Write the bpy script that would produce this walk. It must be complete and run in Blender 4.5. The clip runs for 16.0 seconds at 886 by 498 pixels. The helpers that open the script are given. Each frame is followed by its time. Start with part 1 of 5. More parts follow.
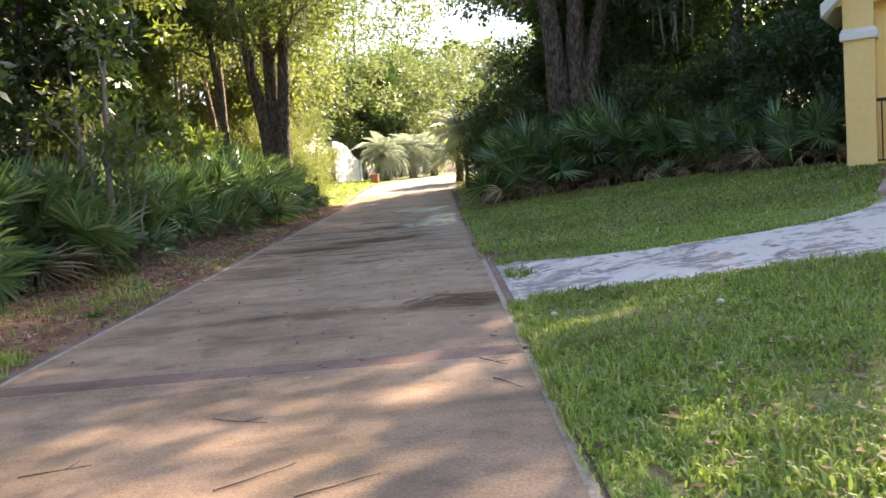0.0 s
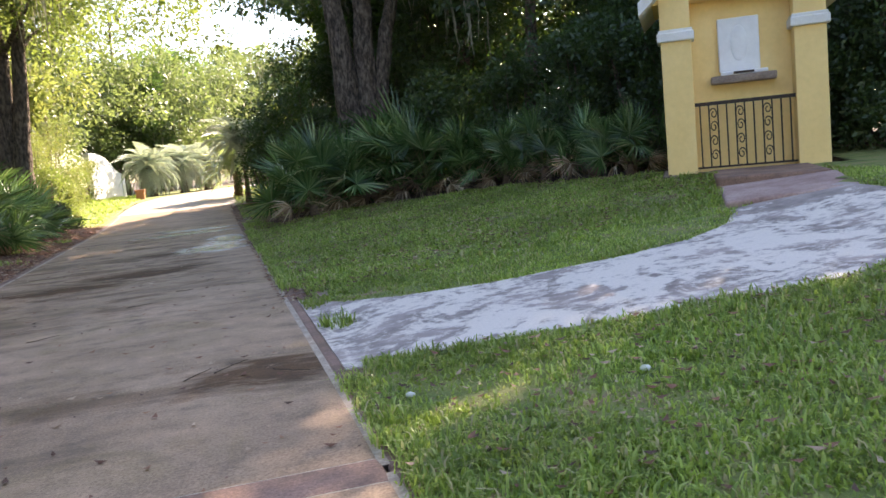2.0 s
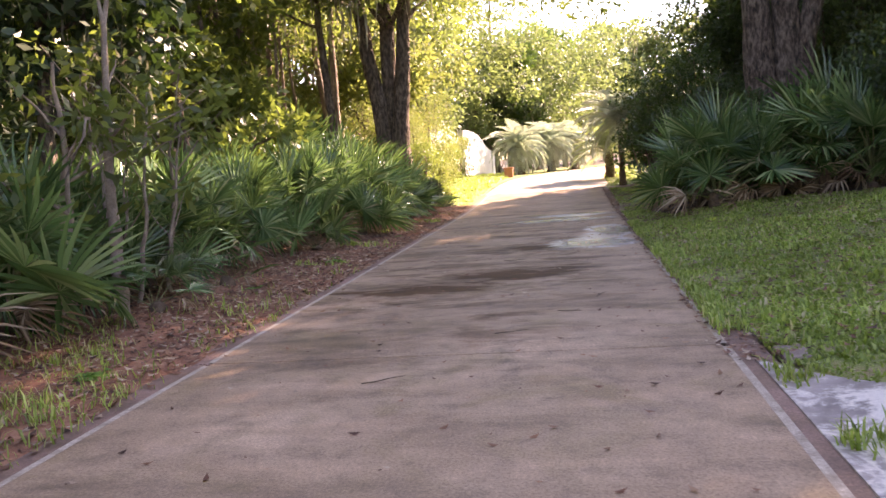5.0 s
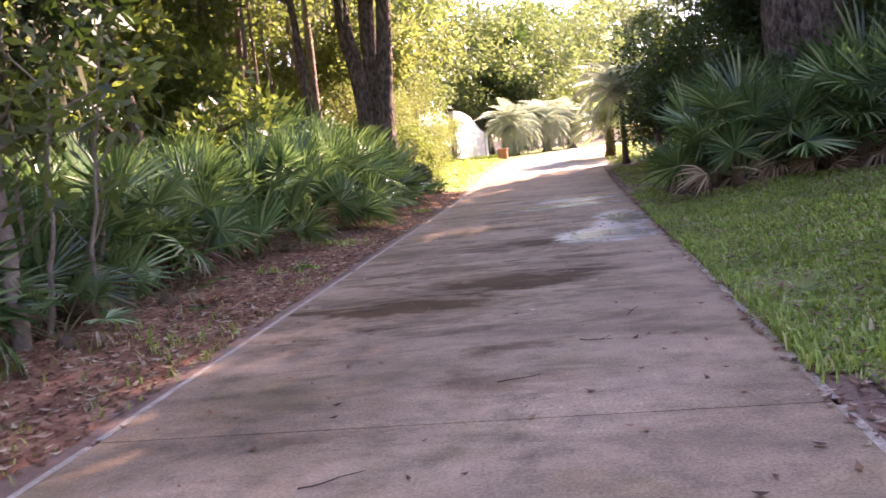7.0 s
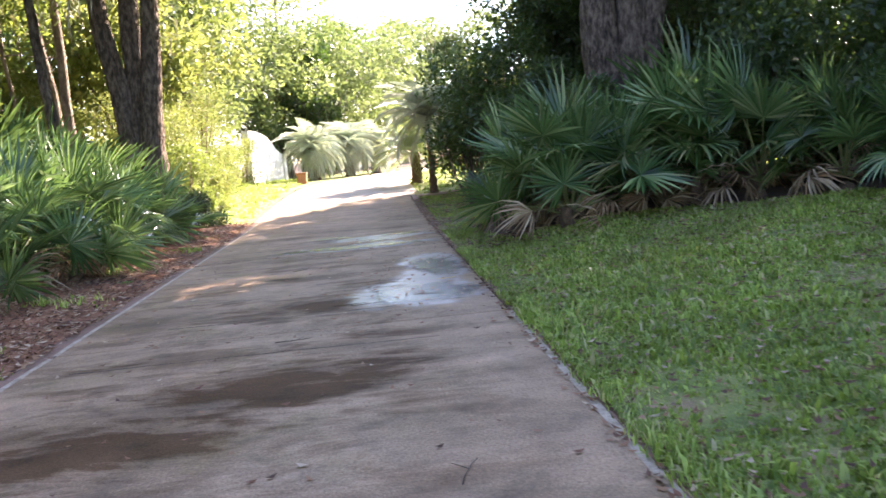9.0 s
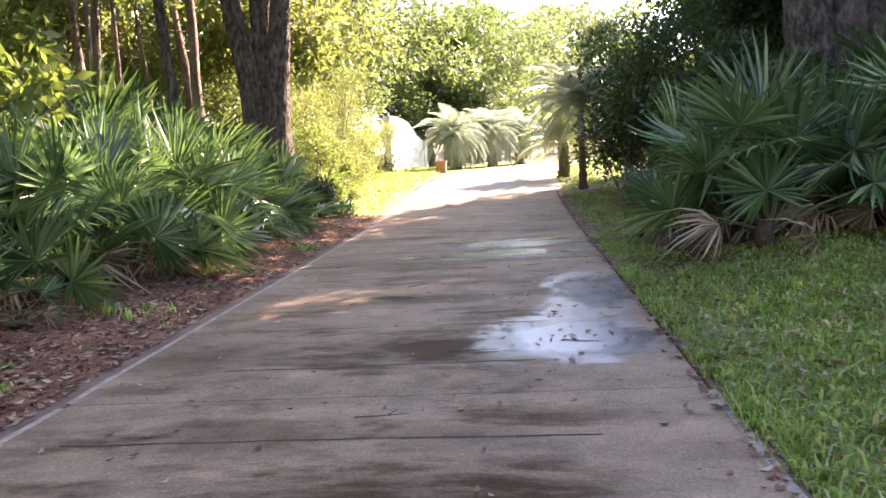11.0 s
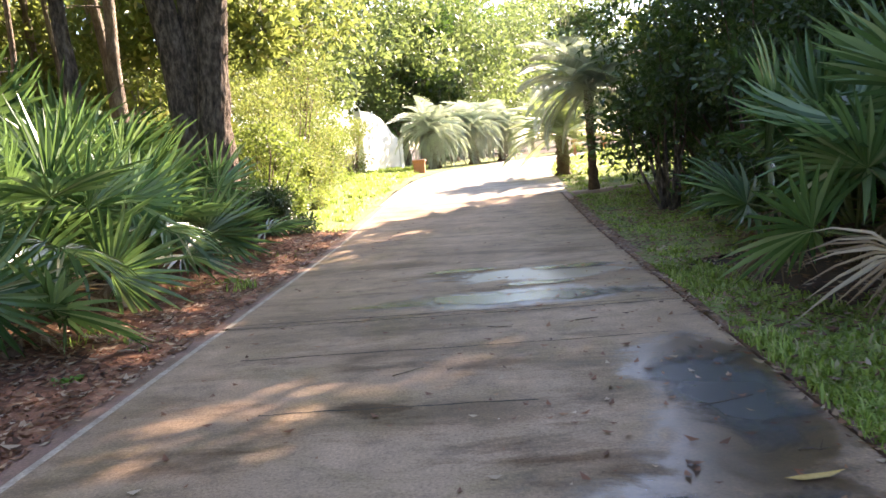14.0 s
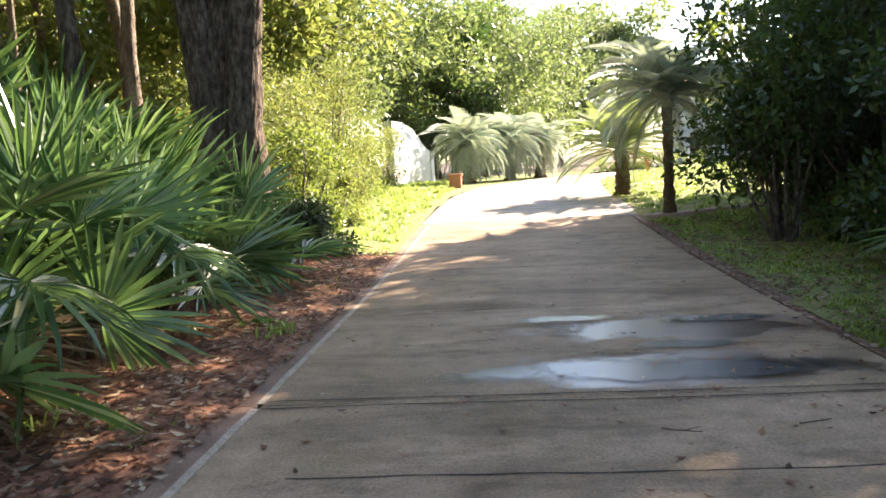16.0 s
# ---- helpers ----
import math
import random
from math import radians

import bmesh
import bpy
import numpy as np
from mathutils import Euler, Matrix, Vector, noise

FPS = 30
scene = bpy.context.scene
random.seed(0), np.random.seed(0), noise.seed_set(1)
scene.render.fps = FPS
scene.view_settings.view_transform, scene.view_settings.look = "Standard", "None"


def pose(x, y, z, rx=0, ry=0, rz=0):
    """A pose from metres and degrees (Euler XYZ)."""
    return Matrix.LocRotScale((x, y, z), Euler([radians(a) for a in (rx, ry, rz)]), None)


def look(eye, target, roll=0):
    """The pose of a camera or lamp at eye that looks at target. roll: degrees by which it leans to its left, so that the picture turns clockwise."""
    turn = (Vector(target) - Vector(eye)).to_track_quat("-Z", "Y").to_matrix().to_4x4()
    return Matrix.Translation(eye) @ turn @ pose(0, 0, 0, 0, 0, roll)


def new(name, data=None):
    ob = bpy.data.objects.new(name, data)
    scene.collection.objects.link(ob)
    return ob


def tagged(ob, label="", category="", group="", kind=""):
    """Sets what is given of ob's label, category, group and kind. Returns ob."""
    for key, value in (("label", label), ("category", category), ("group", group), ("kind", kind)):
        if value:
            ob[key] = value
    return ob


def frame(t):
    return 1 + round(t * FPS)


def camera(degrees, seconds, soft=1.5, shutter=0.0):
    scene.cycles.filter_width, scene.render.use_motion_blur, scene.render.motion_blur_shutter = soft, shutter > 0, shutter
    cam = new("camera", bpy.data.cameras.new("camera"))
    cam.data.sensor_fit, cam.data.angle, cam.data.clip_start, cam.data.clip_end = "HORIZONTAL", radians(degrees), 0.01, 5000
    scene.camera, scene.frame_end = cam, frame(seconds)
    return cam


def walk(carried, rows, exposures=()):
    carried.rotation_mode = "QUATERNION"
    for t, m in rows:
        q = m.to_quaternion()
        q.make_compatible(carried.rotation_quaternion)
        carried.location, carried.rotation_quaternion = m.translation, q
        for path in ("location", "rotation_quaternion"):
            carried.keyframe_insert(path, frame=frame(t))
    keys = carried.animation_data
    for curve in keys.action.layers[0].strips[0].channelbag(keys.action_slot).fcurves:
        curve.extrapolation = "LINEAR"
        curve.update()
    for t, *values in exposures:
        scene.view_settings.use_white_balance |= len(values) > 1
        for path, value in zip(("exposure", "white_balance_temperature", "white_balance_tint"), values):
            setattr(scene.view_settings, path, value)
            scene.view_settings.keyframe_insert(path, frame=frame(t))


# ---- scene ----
cam = camera(56.96, 16.0, soft=1.5, shutter=0.2)
PATH = [
    (0, (1.476, 2.574, 1.403), (1.452, 12.517, 0.335), -5.00),
    (0.5, (1.403, 3.129, 1.421), (2.041, 13.047, 0.312), -4.65),
    (1, (1.416, 3.707, 1.404), (2.672, 13.557, 0.221), -4.83),
    (1.5, (1.364, 4.230, 1.430), (2.881, 14.055, 0.350), -5.24),
    (2, (1.371, 4.778, 1.447), (3.991, 14.356, 0.263), -5.53),
    (2.5, (1.336, 5.370, 1.433), (3.993, 14.922, 0.132), -3.66),
    (3, (1.281, 5.917, 1.467), (3.495, 15.578, 0.146), -4.64),
    (3.5, (1.173, 6.519, 1.457), (1.632, 16.452, 0.399), -4.67),
    (4, (1.114, 7.123, 1.435), (0.525, 17.013, 0.074), -4.61),
    (6.5, (0.805, 9.344, 1.503), (-1.316, 19.102, 0.982), -3.78),
    (7, (0.793, 9.981, 1.451), (-0.789, 19.776, 0.200), -6.38),
    (7.5, (0.810, 10.708, 1.429), (0.140, 20.593, 0.075), -7.31),
    (8, (0.823, 11.386, 1.473), (1.590, 21.298, 0.398), -6.01),
    (8.5, (0.869, 12.055, 1.476), (2.199, 21.899, 0.329), -6.90),
    (9, (0.880, 12.821, 1.479), (1.666, 22.717, 0.267), -5.08),
    (11.5, (0.919, 15.794, 1.466), (-0.291, 25.648, 0.262), -3.38),
    (12, (0.858, 16.437, 1.458), (-0.574, 26.258, 0.236), -3.13),
    (12.5, (0.773, 17.020, 1.454), (-0.492, 26.854, 0.155), -4.12),
    (13, (0.634, 17.665, 1.441), (-0.817, 27.486, 0.242), -2.16),
    (13.5, (0.555, 18.240, 1.438), (-0.293, 28.130, 0.225), -3.99),
    (14, (0.420, 18.857, 1.443), (-0.213, 28.758, 0.190), -4.76),
    (14.5, (0.281, 19.372, 1.435), (-0.619, 29.260, 0.249), -4.75),
    (15, (0.098, 19.806, 1.472), (-1.786, 29.556, 0.297), -4.18),
    (15.5, (-0.154, 20.383, 1.450), (-1.525, 30.216, 0.257), -4.42),
    (16, (-0.416, 21.023, 1.421), (-1.230, 30.934, 0.363), -3.13),
]
walk(cam, [(t, look(eye, target, roll)) for t, eye, target, roll in PATH],
     exposures=[(0, 2.2, 8000, 22), (2.5, 2.35, 7800, 22), (3.5, 2.42, 8500, 27), (4.2, 2.6, 8500, 29), (6.3, 2.6, 8700, 58), (6.7, 2.6, 8300, 54), (7.2, 2.7, 7500, 42), (8.2, 2.85, 7200, 29), (9.2, 2.9, 7200, 28), (11.3, 2.85, 7600, 34), (12.2, 2.8, 7600, 31), (14, 2.7, 7500, 24), (15, 2.65, 7500, 22), (16, 2.4, 7500, 19)])

# ---- daylight ----
SUN_AZ, SUN_EL = 43.0, 32.0      # degrees from the driveway's direction towards the right, and up
world = bpy.data.worlds.new("world")
scene.world = world
world.use_nodes = True
wn = world.node_tree.nodes
sky = wn.new("ShaderNodeTexSky")
sky.sky_type = "NISHITA"
sky.sun_disc = False
sky.sun_elevation, sky.sun_rotation = radians(SUN_EL), radians(SUN_AZ)
sky.air_density, sky.dust_density, sky.ozone_density = 1.0, 0.6, 3.0
world.node_tree.links.new(sky.outputs[0], wn["Background"].inputs[0])
wn["Background"].inputs[1].default_value = 0.13
sun_data = bpy.data.lights.new("sun", "SUN")
sun_data.energy, sun_data.angle, sun_data.color = 5.0, radians(0.55), (1.0, 0.94, 0.82)
sun = new("sun", sun_data)
_el, _az = radians(SUN_EL), radians(SUN_AZ)
SUN_DIR = Vector((math.sin(_az) * math.cos(_el), math.cos(_az) * math.cos(_el), math.sin(_el)))
sun.matrix_world = look((SUN_DIR * 60)[:], (0, 0, 0))


# ---- materials ----
def node_mat(name):
    m = bpy.data.materials.new(name)
    m.use_nodes = True
    return m, m.node_tree.nodes, m.node_tree.links, m.node_tree.nodes["Principled BSDF"]


def noise_node(N, L, coord, scale, detail=5.0, rough=0.6, dist=0.0):
    n = N.new("ShaderNodeTexNoise")
    n.inputs["Scale"].default_value = scale
    n.inputs["Detail"].default_value = detail
    n.inputs["Roughness"].default_value = rough
    n.inputs["Distortion"].default_value = dist
    L.new(coord, n.inputs["Vector"])
    return n.outputs["Fac"]


def ramp(N, L, fac, stops):
    r = N.new("ShaderNodeValToRGB")
    e = r.color_ramp.elements
    while len(e) < len(stops):
        e.new(0.5)
    for k, (pos, col) in enumerate(stops):
        e[k].position = pos
        e[k].color = (*col, 1) if len(col) == 3 else (col[0],) * 3 + (1,)
    L.new(fac, r.inputs[0])
    return r.outputs[0]


def mix(N, L, fac, a, b, mode="MIX"):
    n = N.new("ShaderNodeMix")
    n.data_type, n.blend_type = "RGBA", mode
    for sock, v in ((n.inputs[0], fac), (n.inputs[6], a), (n.inputs[7], b)):
        if isinstance(v, (int, float)):
            sock.default_value = v
        elif isinstance(v, tuple):
            sock.default_value = (*v, 1)
        else:
            L.new(v, sock)
    return n.outputs[2]


def calc(N, L, op, a, b=0.0, c=0.0, clamp=False):
    n = N.new("ShaderNodeMath")
    n.operation, n.use_clamp = op, clamp
    for k, v in enumerate((a, b, c)):
        if isinstance(v, (int, float)):
            n.inputs[k].default_value = v
        else:
            L.new(v, n.inputs[k])
    return n.outputs[0]


def bump(N, L, bsdf, height, strength, distance):
    b = N.new("ShaderNodeBump")
    b.inputs["Strength"].default_value = strength
    b.inputs["Distance"].default_value = distance
    L.new(height, b.inputs["Height"])
    L.new(b.outputs[0], bsdf.inputs["Normal"])


def world_pos(N):
    return N.new("ShaderNodeNewGeometry").outputs["Position"]


def blot(N, L, pos, cx, cy, rx, ry, wobble, soft=0.35, ragged=1.8):
    """1 inside a ragged ellipse on the ground, 0 outside."""
    sep = N.new("ShaderNodeSeparateXYZ")
    L.new(pos, sep.inputs[0])
    dx = calc(N, L, "DIVIDE", calc(N, L, "SUBTRACT", sep.outputs[0], cx), rx)
    dy = calc(N, L, "DIVIDE", calc(N, L, "SUBTRACT", sep.outputs[1], cy), ry)
    r = calc(N, L, "SQRT", calc(N, L, "ADD", calc(N, L, "MULTIPLY", dx, dx), calc(N, L, "MULTIPLY", dy, dy)))
    r = calc(N, L, "ADD", r, calc(N, L, "MULTIPLY", calc(N, L, "SUBTRACT", wobble, 0.5), ragged))
    v = calc(N, L, "DIVIDE", calc(N, L, "SUBTRACT", 1.0, r), soft, clamp=True)
    return v


def plain(name, stops, scale, rough=0.8, bump_s=0.3, bump_d=0.01, fine=8.0, island=0.0, obj=0.0, metal=0.0, stretch=1.0, grain=0.55):
    """A mottled surface: colour stops along coarse noise, finer grain over it, relief."""
    m, N, L, P = node_mat(name)
    pos = world_pos(N)
    if stretch != 1.0:
        mp = N.new("ShaderNodeMapping")
        mp.inputs["Scale"].default_value = (1, 1, stretch)
        L.new(pos, mp.inputs[0])
        pos = mp.outputs[0]
    a = noise_node(N, L, pos, scale, 6, 0.65)
    b = noise_node(N, L, pos, scale * fine, 4, 0.7)
    col = ramp(N, L, a, stops)
    col = mix(N, L, grain, col, ramp(N, L, b, [(0.3, (0.55,)), (0.7, (1.35,))]), "MULTIPLY")
    if island:
        g = N.new("ShaderNodeNewGeometry")
        col = mix(N, L, 1.0, col, ramp(N, L, g.outputs["Random Per Island"], [(0.0, (1 - island,)), (1.0, (1 + island,))]), "MULTIPLY")
    if obj:
        o = N.new("ShaderNodeObjectInfo")
        col = mix(N, L, 1.0, col, ramp(N, L, o.outputs["Random"], [(0.0, (1 - obj,)), (1.0, (1 + obj,))]), "MULTIPLY")
    L.new(col, P.inputs["Base Color"])
    P.inputs["Roughness"].default_value = rough
    P.inputs["Metallic"].default_value = metal
    bump(N, L, P, calc(N, L, "ADD", a, calc(N, L, "MULTIPLY", b, 0.5)), bump_s, bump_d)
    return m


def leaf_mat(name, stops, rough=0.45, trans=0.35, tint=(0.5, 0.75, 0.08), obj=0.15, leaflets=False):
    """Leaves: colour by leaf, a little by plant, gloss, and light let through."""
    m, N, L, P = node_mat(name)
    g = N.new("ShaderNodeNewGeometry")
    tone = g.outputs["Random Per Island"]
    if leaflets:
        at = N.new("ShaderNodeAttribute")
        at.attribute_name = "leaflet_tone"
        tone = at.outputs["Fac"]
    col = ramp(N, L, tone, stops)
    o = N.new("ShaderNodeObjectInfo")
    col = mix(N, L, 1.0, col, ramp(N, L, o.outputs["Random"], [(0.0, (1 - obj,)), (1.0, (1 + obj,))]), "MULTIPLY")
    big = noise_node(N, L, g.outputs["Position"], 0.6, 3)
    col = mix(N, L, 1.0, col, ramp(N, L, big, [(0.3, (0.6,)), (0.7, (1.4,))]), "MULTIPLY")
    L.new(col, P.inputs["Base Color"])
    P.inputs["Roughness"].default_value = rough
    t = N.new("ShaderNodeBsdfTranslucent")
    L.new(mix(N, L, 0.6, col, tint, "MIX"), t.inputs[0])
    s = N.new("ShaderNodeMixShader")
    s.inputs[0].default_value = trans
    L.new(P.outputs[0], s.inputs[1])
    L.new(t.outputs[0], s.inputs[2])
    L.new(s.outputs[0], N["Material Output"].inputs[0])
    return m


def drive_mat(name, stops, wet=True):
    """Stained exposed concrete with damp and dirty places along the shaded stretch."""
    m, N, L, P = node_mat(name)
    pos = world_pos(N)
    coarse = noise_node(N, L, pos, 0.55, 6, 0.62, 0.4)
    mid = noise_node(N, L, pos, 3.2, 6, 0.7)
    fine = noise_node(N, L, pos, 55, 3, 0.8)
    ob = N.new("ShaderNodeObjectInfo")
    col = ramp(N, L, coarse, stops)
    col = mix(N, L, 0.95, col, ramp(N, L, mid, [(0.28, (0.5,)), (0.47, (0.97,)), (0.75, (1.32,))]), "MULTIPLY")
    # cross bands: streaky stains, with sun dapple put into the same colour
    mp = N.new("ShaderNodeMapping")
    mp.inputs["Scale"].default_value = (0.45, 1.7, 1)
    L.new(pos, mp.inputs[0])
    streak = noise_node(N, L, mp.outputs[0], 1.0, 7, 0.68, 0.5)
    col = mix(N, L, 0.85, col, ramp(N, L, streak, [(0.3, (0.52, 0.50, 0.46)), (0.48, (0.95, 0.94, 0.9)), (0.6, (1.1, 1.08, 1.06)), (0.75, (1.4, 1.33, 1.27))]), "MULTIPLY")
    grime = noise_node(N, L, pos, 0.9, 5, 0.6, 1.0)
    col = mix(N, L, calc(N, L, "MULTIPLY", calc(N, L, "DIVIDE", calc(N, L, "SUBTRACT", grime, 0.52), 0.12, clamp=True), 0.5), col, mix(N, L, 1.0, col, (0.62, 0.66, 0.48), "MULTIPLY"))
    col = mix(N, L, 0.9, col, ramp(N, L, fine, [(0.3, (0.55,)), (0.7, (1.4,))]), "MULTIPLY")
    col = mix(N, L, 1.0, col, ramp(N, L, ob.outputs["Random"], [(0, (0.93,)), (1, (1.07,))]), "MULTIPLY")
    rough = calc(N, L, "ADD", 0.62, calc(N, L, "MULTIPLY", mid, 0.3))
    if wet:
        wob = noise_node(N, L, pos, 1.6, 8, 0.72, 0.5)
        mp2 = N.new("ShaderNodeMapping")
        mp2.inputs["Rotation"].default_value = (0, 0, 0.35)
        mp2.inputs["Scale"].default_value = (0.8, 1.9, 1)
        L.new(pos, mp2.inputs[0])
        smear = noise_node(N, L, mp2.outputs[0], 1.1, 9, 0.66, 0.3)
        damp = None
        for cx, cy, rx, ry, k in DAMP:
            b = calc(N, L, "MULTIPLY", blot(N, L, pos, cx, cy, rx, ry, smear, 0.65, 4.0), k * 0.88)
            damp = b if damp is None else calc(N, L, "MAXIMUM", damp, b)
        spots = calc(N, L, "DIVIDE", calc(N, L, "SUBTRACT", smear, 0.50), 0.13, clamp=True)
        spots = calc(N, L, "MULTIPLY", spots, blot(N, L, pos, -0.2, 19.5, 2.6, 8.5, smear, 0.5, 0.4))
        damp = calc(N, L, "MAXIMUM", damp, calc(N, L, "MULTIPLY", spots, 0.75))
        col = mix(N, L, damp, col, mix(N, L, 1.0, col, (0.22, 0.155, 0.095), "MULTIPLY"))
        film = None
        for cx, cy, rx, ry in WET:
            b = blot(N, L, pos, cx, cy, rx, ry, wob, 0.3)
            film = b if film is None else calc(N, L, "MAXIMUM", film, b)
        col = mix(N, L, film, col, mix(N, L, 1.0, col, (0.36, 0.33, 0.29), "MULTIPLY"))
        dry = calc(N, L, "SUBTRACT", 1.0, film)
        rough = calc(N, L, "ADD", calc(N, L, "MULTIPLY", rough, dry), calc(N, L, "MULTIPLY", film, 0.28))
        spec = calc(N, L, "SUBTRACT", 0.5, calc(N, L, "MULTIPLY", damp, 0.42))
        L.new(calc(N, L, "MAXIMUM", spec, calc(N, L, "MULTIPLY", film, 0.5)), P.inputs["Specular IOR Level"])
    L.new(col, P.inputs["Base Color"])
    L.new(rough, P.inputs["Roughness"])
    relief = calc(N, L, "ADD", mid, calc(N, L, "MULTIPLY", fine, 0.35))
    if wet:
        relief = calc(N, L, "MULTIPLY", relief, calc(N, L, "SUBTRACT", 1.0, calc(N, L, "MULTIPLY", film, 0.97)))
    bump(N, L, P, relief, 0.35, 0.006)
    return m


# damp and dirty places on the driveway: centre, half widths, how dark
DAMP = [(0.15, 21.2, 0.85, 0.5, 0.95), (1.6, 10.65, 0.75, 0.55, 0.95), (0.4, 10.6, 1.2, 0.3, 0.55), (-0.85, 17.35, 1.35, 0.85, 1.0), (0.1, 18.35, 1.15, 0.75, 1.0), (-1.7, 16.9, 0.45, 0.35, 0.6),
        (-0.6, 19.3, 0.7, 0.35, 0.6), (0.5, 19.3, 0.6, 0.25, 0.4), (-1.6, 20.9, 0.4, 0.5, 0.4), (0.0, 23.1, 0.9, 0.3, 0.45), (-0.6, 24.6, 0.9, 0.3, 0.35),
        (0.75, 27.6, 1.5, 0.9, 0.75), (-0.9, 28.9, 0.9, 0.4, 0.4), (1.4, 29.3, 0.7, 0.6, 0.4), (-1.2, 14.6, 0.9, 0.35, 0.3)]
# thin films of rain water that have not dried: centre, half widths
WET = [(1.2, 21.4, 0.8, 0.95), (1.5, 22.5, 0.5, 0.8), (1.6, 23.7, 0.5, 1.0), (0.6, 26.35, 1.4, 0.5), (0.9, 27.6, 1.2, 0.5)]
M_SLAB = drive_mat("stained_concrete", [(0.25, (0.22, 0.14, 0.086)), (0.5, (0.345, 0.226, 0.145)), (0.75, (0.44, 0.3, 0.205))])
M_BAND = drive_mat("red_concrete", [(0.25, (0.17, 0.098, 0.07)), (0.5, (0.25, 0.145, 0.108)), (0.75, (0.33, 0.2, 0.155))], wet=False)
# lighter copy of the slab: the bend's strong sun is put into its colour
M_PALE = drive_mat("sun_brightened_concrete", [(0.25, (0.33, 0.27, 0.225)), (0.5, (0.42, 0.355, 0.305)), (0.75, (0.5, 0.43, 0.38))], wet=False)
M_JOINT = plain("joint_line", [(0.3, (0.28, 0.21, 0.15)), (0.7, (0.56, 0.46, 0.36))], 6, 0.9)
M_DARKJOINT = plain("dark_joint", [(0.3, (0.03, 0.025, 0.02)), (0.7, (0.06, 0.05, 0.04))], 8, 0.95)
M_SOIL = plain("leaf_litter_soil", [(0.25, (0.035, 0.022, 0.014)), (0.5, (0.075, 0.042, 0.026)), (0.75, (0.12, 0.068, 0.04))], 1.6, 0.95, 0.8, 0.03, 14)
M_MULCH = plain("red_mulch", [(0.25, (0.10, 0.045, 0.025)), (0.5, (0.28, 0.115, 0.062)), (0.75, (0.46, 0.25, 0.15))], 2.4, 0.95, 0.9, 0.02, 16)
M_TURF = plain("turf", [(0.3, (0.08, 0.115, 0.03)), (0.46, (0.19, 0.24, 0.065)), (0.57, (0.25, 0.255, 0.085)), (0.66, (0.3, 0.21, 0.12))], 2.4, 0.95, 1.0, 0.04, 18)
M_GRASS = leaf_mat("grass_blades", [(0.0, (0.06, 0.11, 0.022)), (0.35, (0.18, 0.28, 0.05)), (0.7, (0.34, 0.45, 0.10)), (0.88, (0.46, 0.52, 0.17)), (0.92, (0.46, 0.36, 0.2)), (1.0, (0.55, 0.44, 0.28))], 0.45, 0.45, (0.5, 0.66, 0.12))
M_WATER, _N, _L, _P = node_mat("standing_water")
_P.inputs["Base Color"].default_value = (0.09, 0.09, 0.09, 1)
_P.inputs["Roughness"].default_value = 0.2
_P.inputs["IOR"].default_value = 1.34
bump(_N, _L, _P, noise_node(_N, _L, world_pos(_N), 6, 3), 0.02, 0.004)
M_PALM = leaf_mat("palmetto_green", [(0.0, (0.018, 0.056, 0.02)), (0.4, (0.05, 0.115, 0.042)), (0.75, (0.105, 0.188, 0.07)), (0.95, (0.21, 0.29, 0.135)), (1.0, (0.4, 0.37, 0.2))], 0.27, 0.27, (0.28, 0.48, 0.12), 0.35, True)
M_PALM_BLUE = leaf_mat("silver_palm", [(0.0, (0.34, 0.38, 0.31)), (1.0, (0.55, 0.6, 0.5))], 0.5, 0.25, (0.5, 0.6, 0.3), 0.2)
M_WEED = leaf_mat("weed_leaves", [(0.0, (0.06, 0.16, 0.03)), (1.0, (0.13, 0.27, 0.05))], 0.45, 0.35, (0.3, 0.6, 0.08))
M_YELLOW = plain("yellowed_leaf", [(0.3, (0.42, 0.27, 0.07)), (0.7, (0.55, 0.38, 0.13))], 30, 0.6, 0.2, 0.002)
M_DEAD = leaf_mat("dead_frond", [(0.0, (0.16, 0.10, 0.055)), (0.5, (0.3, 0.2, 0.12)), (1.0, (0.5, 0.4, 0.28))], 0.8, 0.2, (0.4, 0.28, 0.12), 0.2, True)
M_STALK = plain("frond_stalk", [(0.3, (0.09, 0.12, 0.035)), (0.7, (0.16, 0.17, 0.06))], 9, 0.6)
M_FIBRE = plain("palm_fibre", [(0.25, (0.06, 0.04, 0.025)), (0.5, (0.13, 0.085, 0.055)), (0.75, (0.2, 0.14, 0.09))], 14, 0.95, 1.0, 0.03, 5)
M_BARK = plain("oak_bark", [(0.34, (0.03, 0.021, 0.016)), (0.48, (0.12, 0.085, 0.062)), (0.62, (0.27, 0.205, 0.155))], 12, 0.95, 1.0, 0.12, 3, stretch=0.4)
M_PINE = plain("pine_bark", [(0.3, (0.10, 0.072, 0.053)), (0.5, (0.22, 0.165, 0.125)), (0.7, (0.38, 0.31, 0.25))], 8, 0.95, 1.0, 0.06, 4, stretch=0.3)
M_SAPLING = plain("sapling_bark", [(0.3, (0.16, 0.12, 0.09)), (0.7, (0.32, 0.26, 0.2))], 9, 0.9, 0.6, 0.01)
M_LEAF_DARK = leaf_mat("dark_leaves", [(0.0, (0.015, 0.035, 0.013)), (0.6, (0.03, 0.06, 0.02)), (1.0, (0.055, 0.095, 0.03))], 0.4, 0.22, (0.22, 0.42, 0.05))
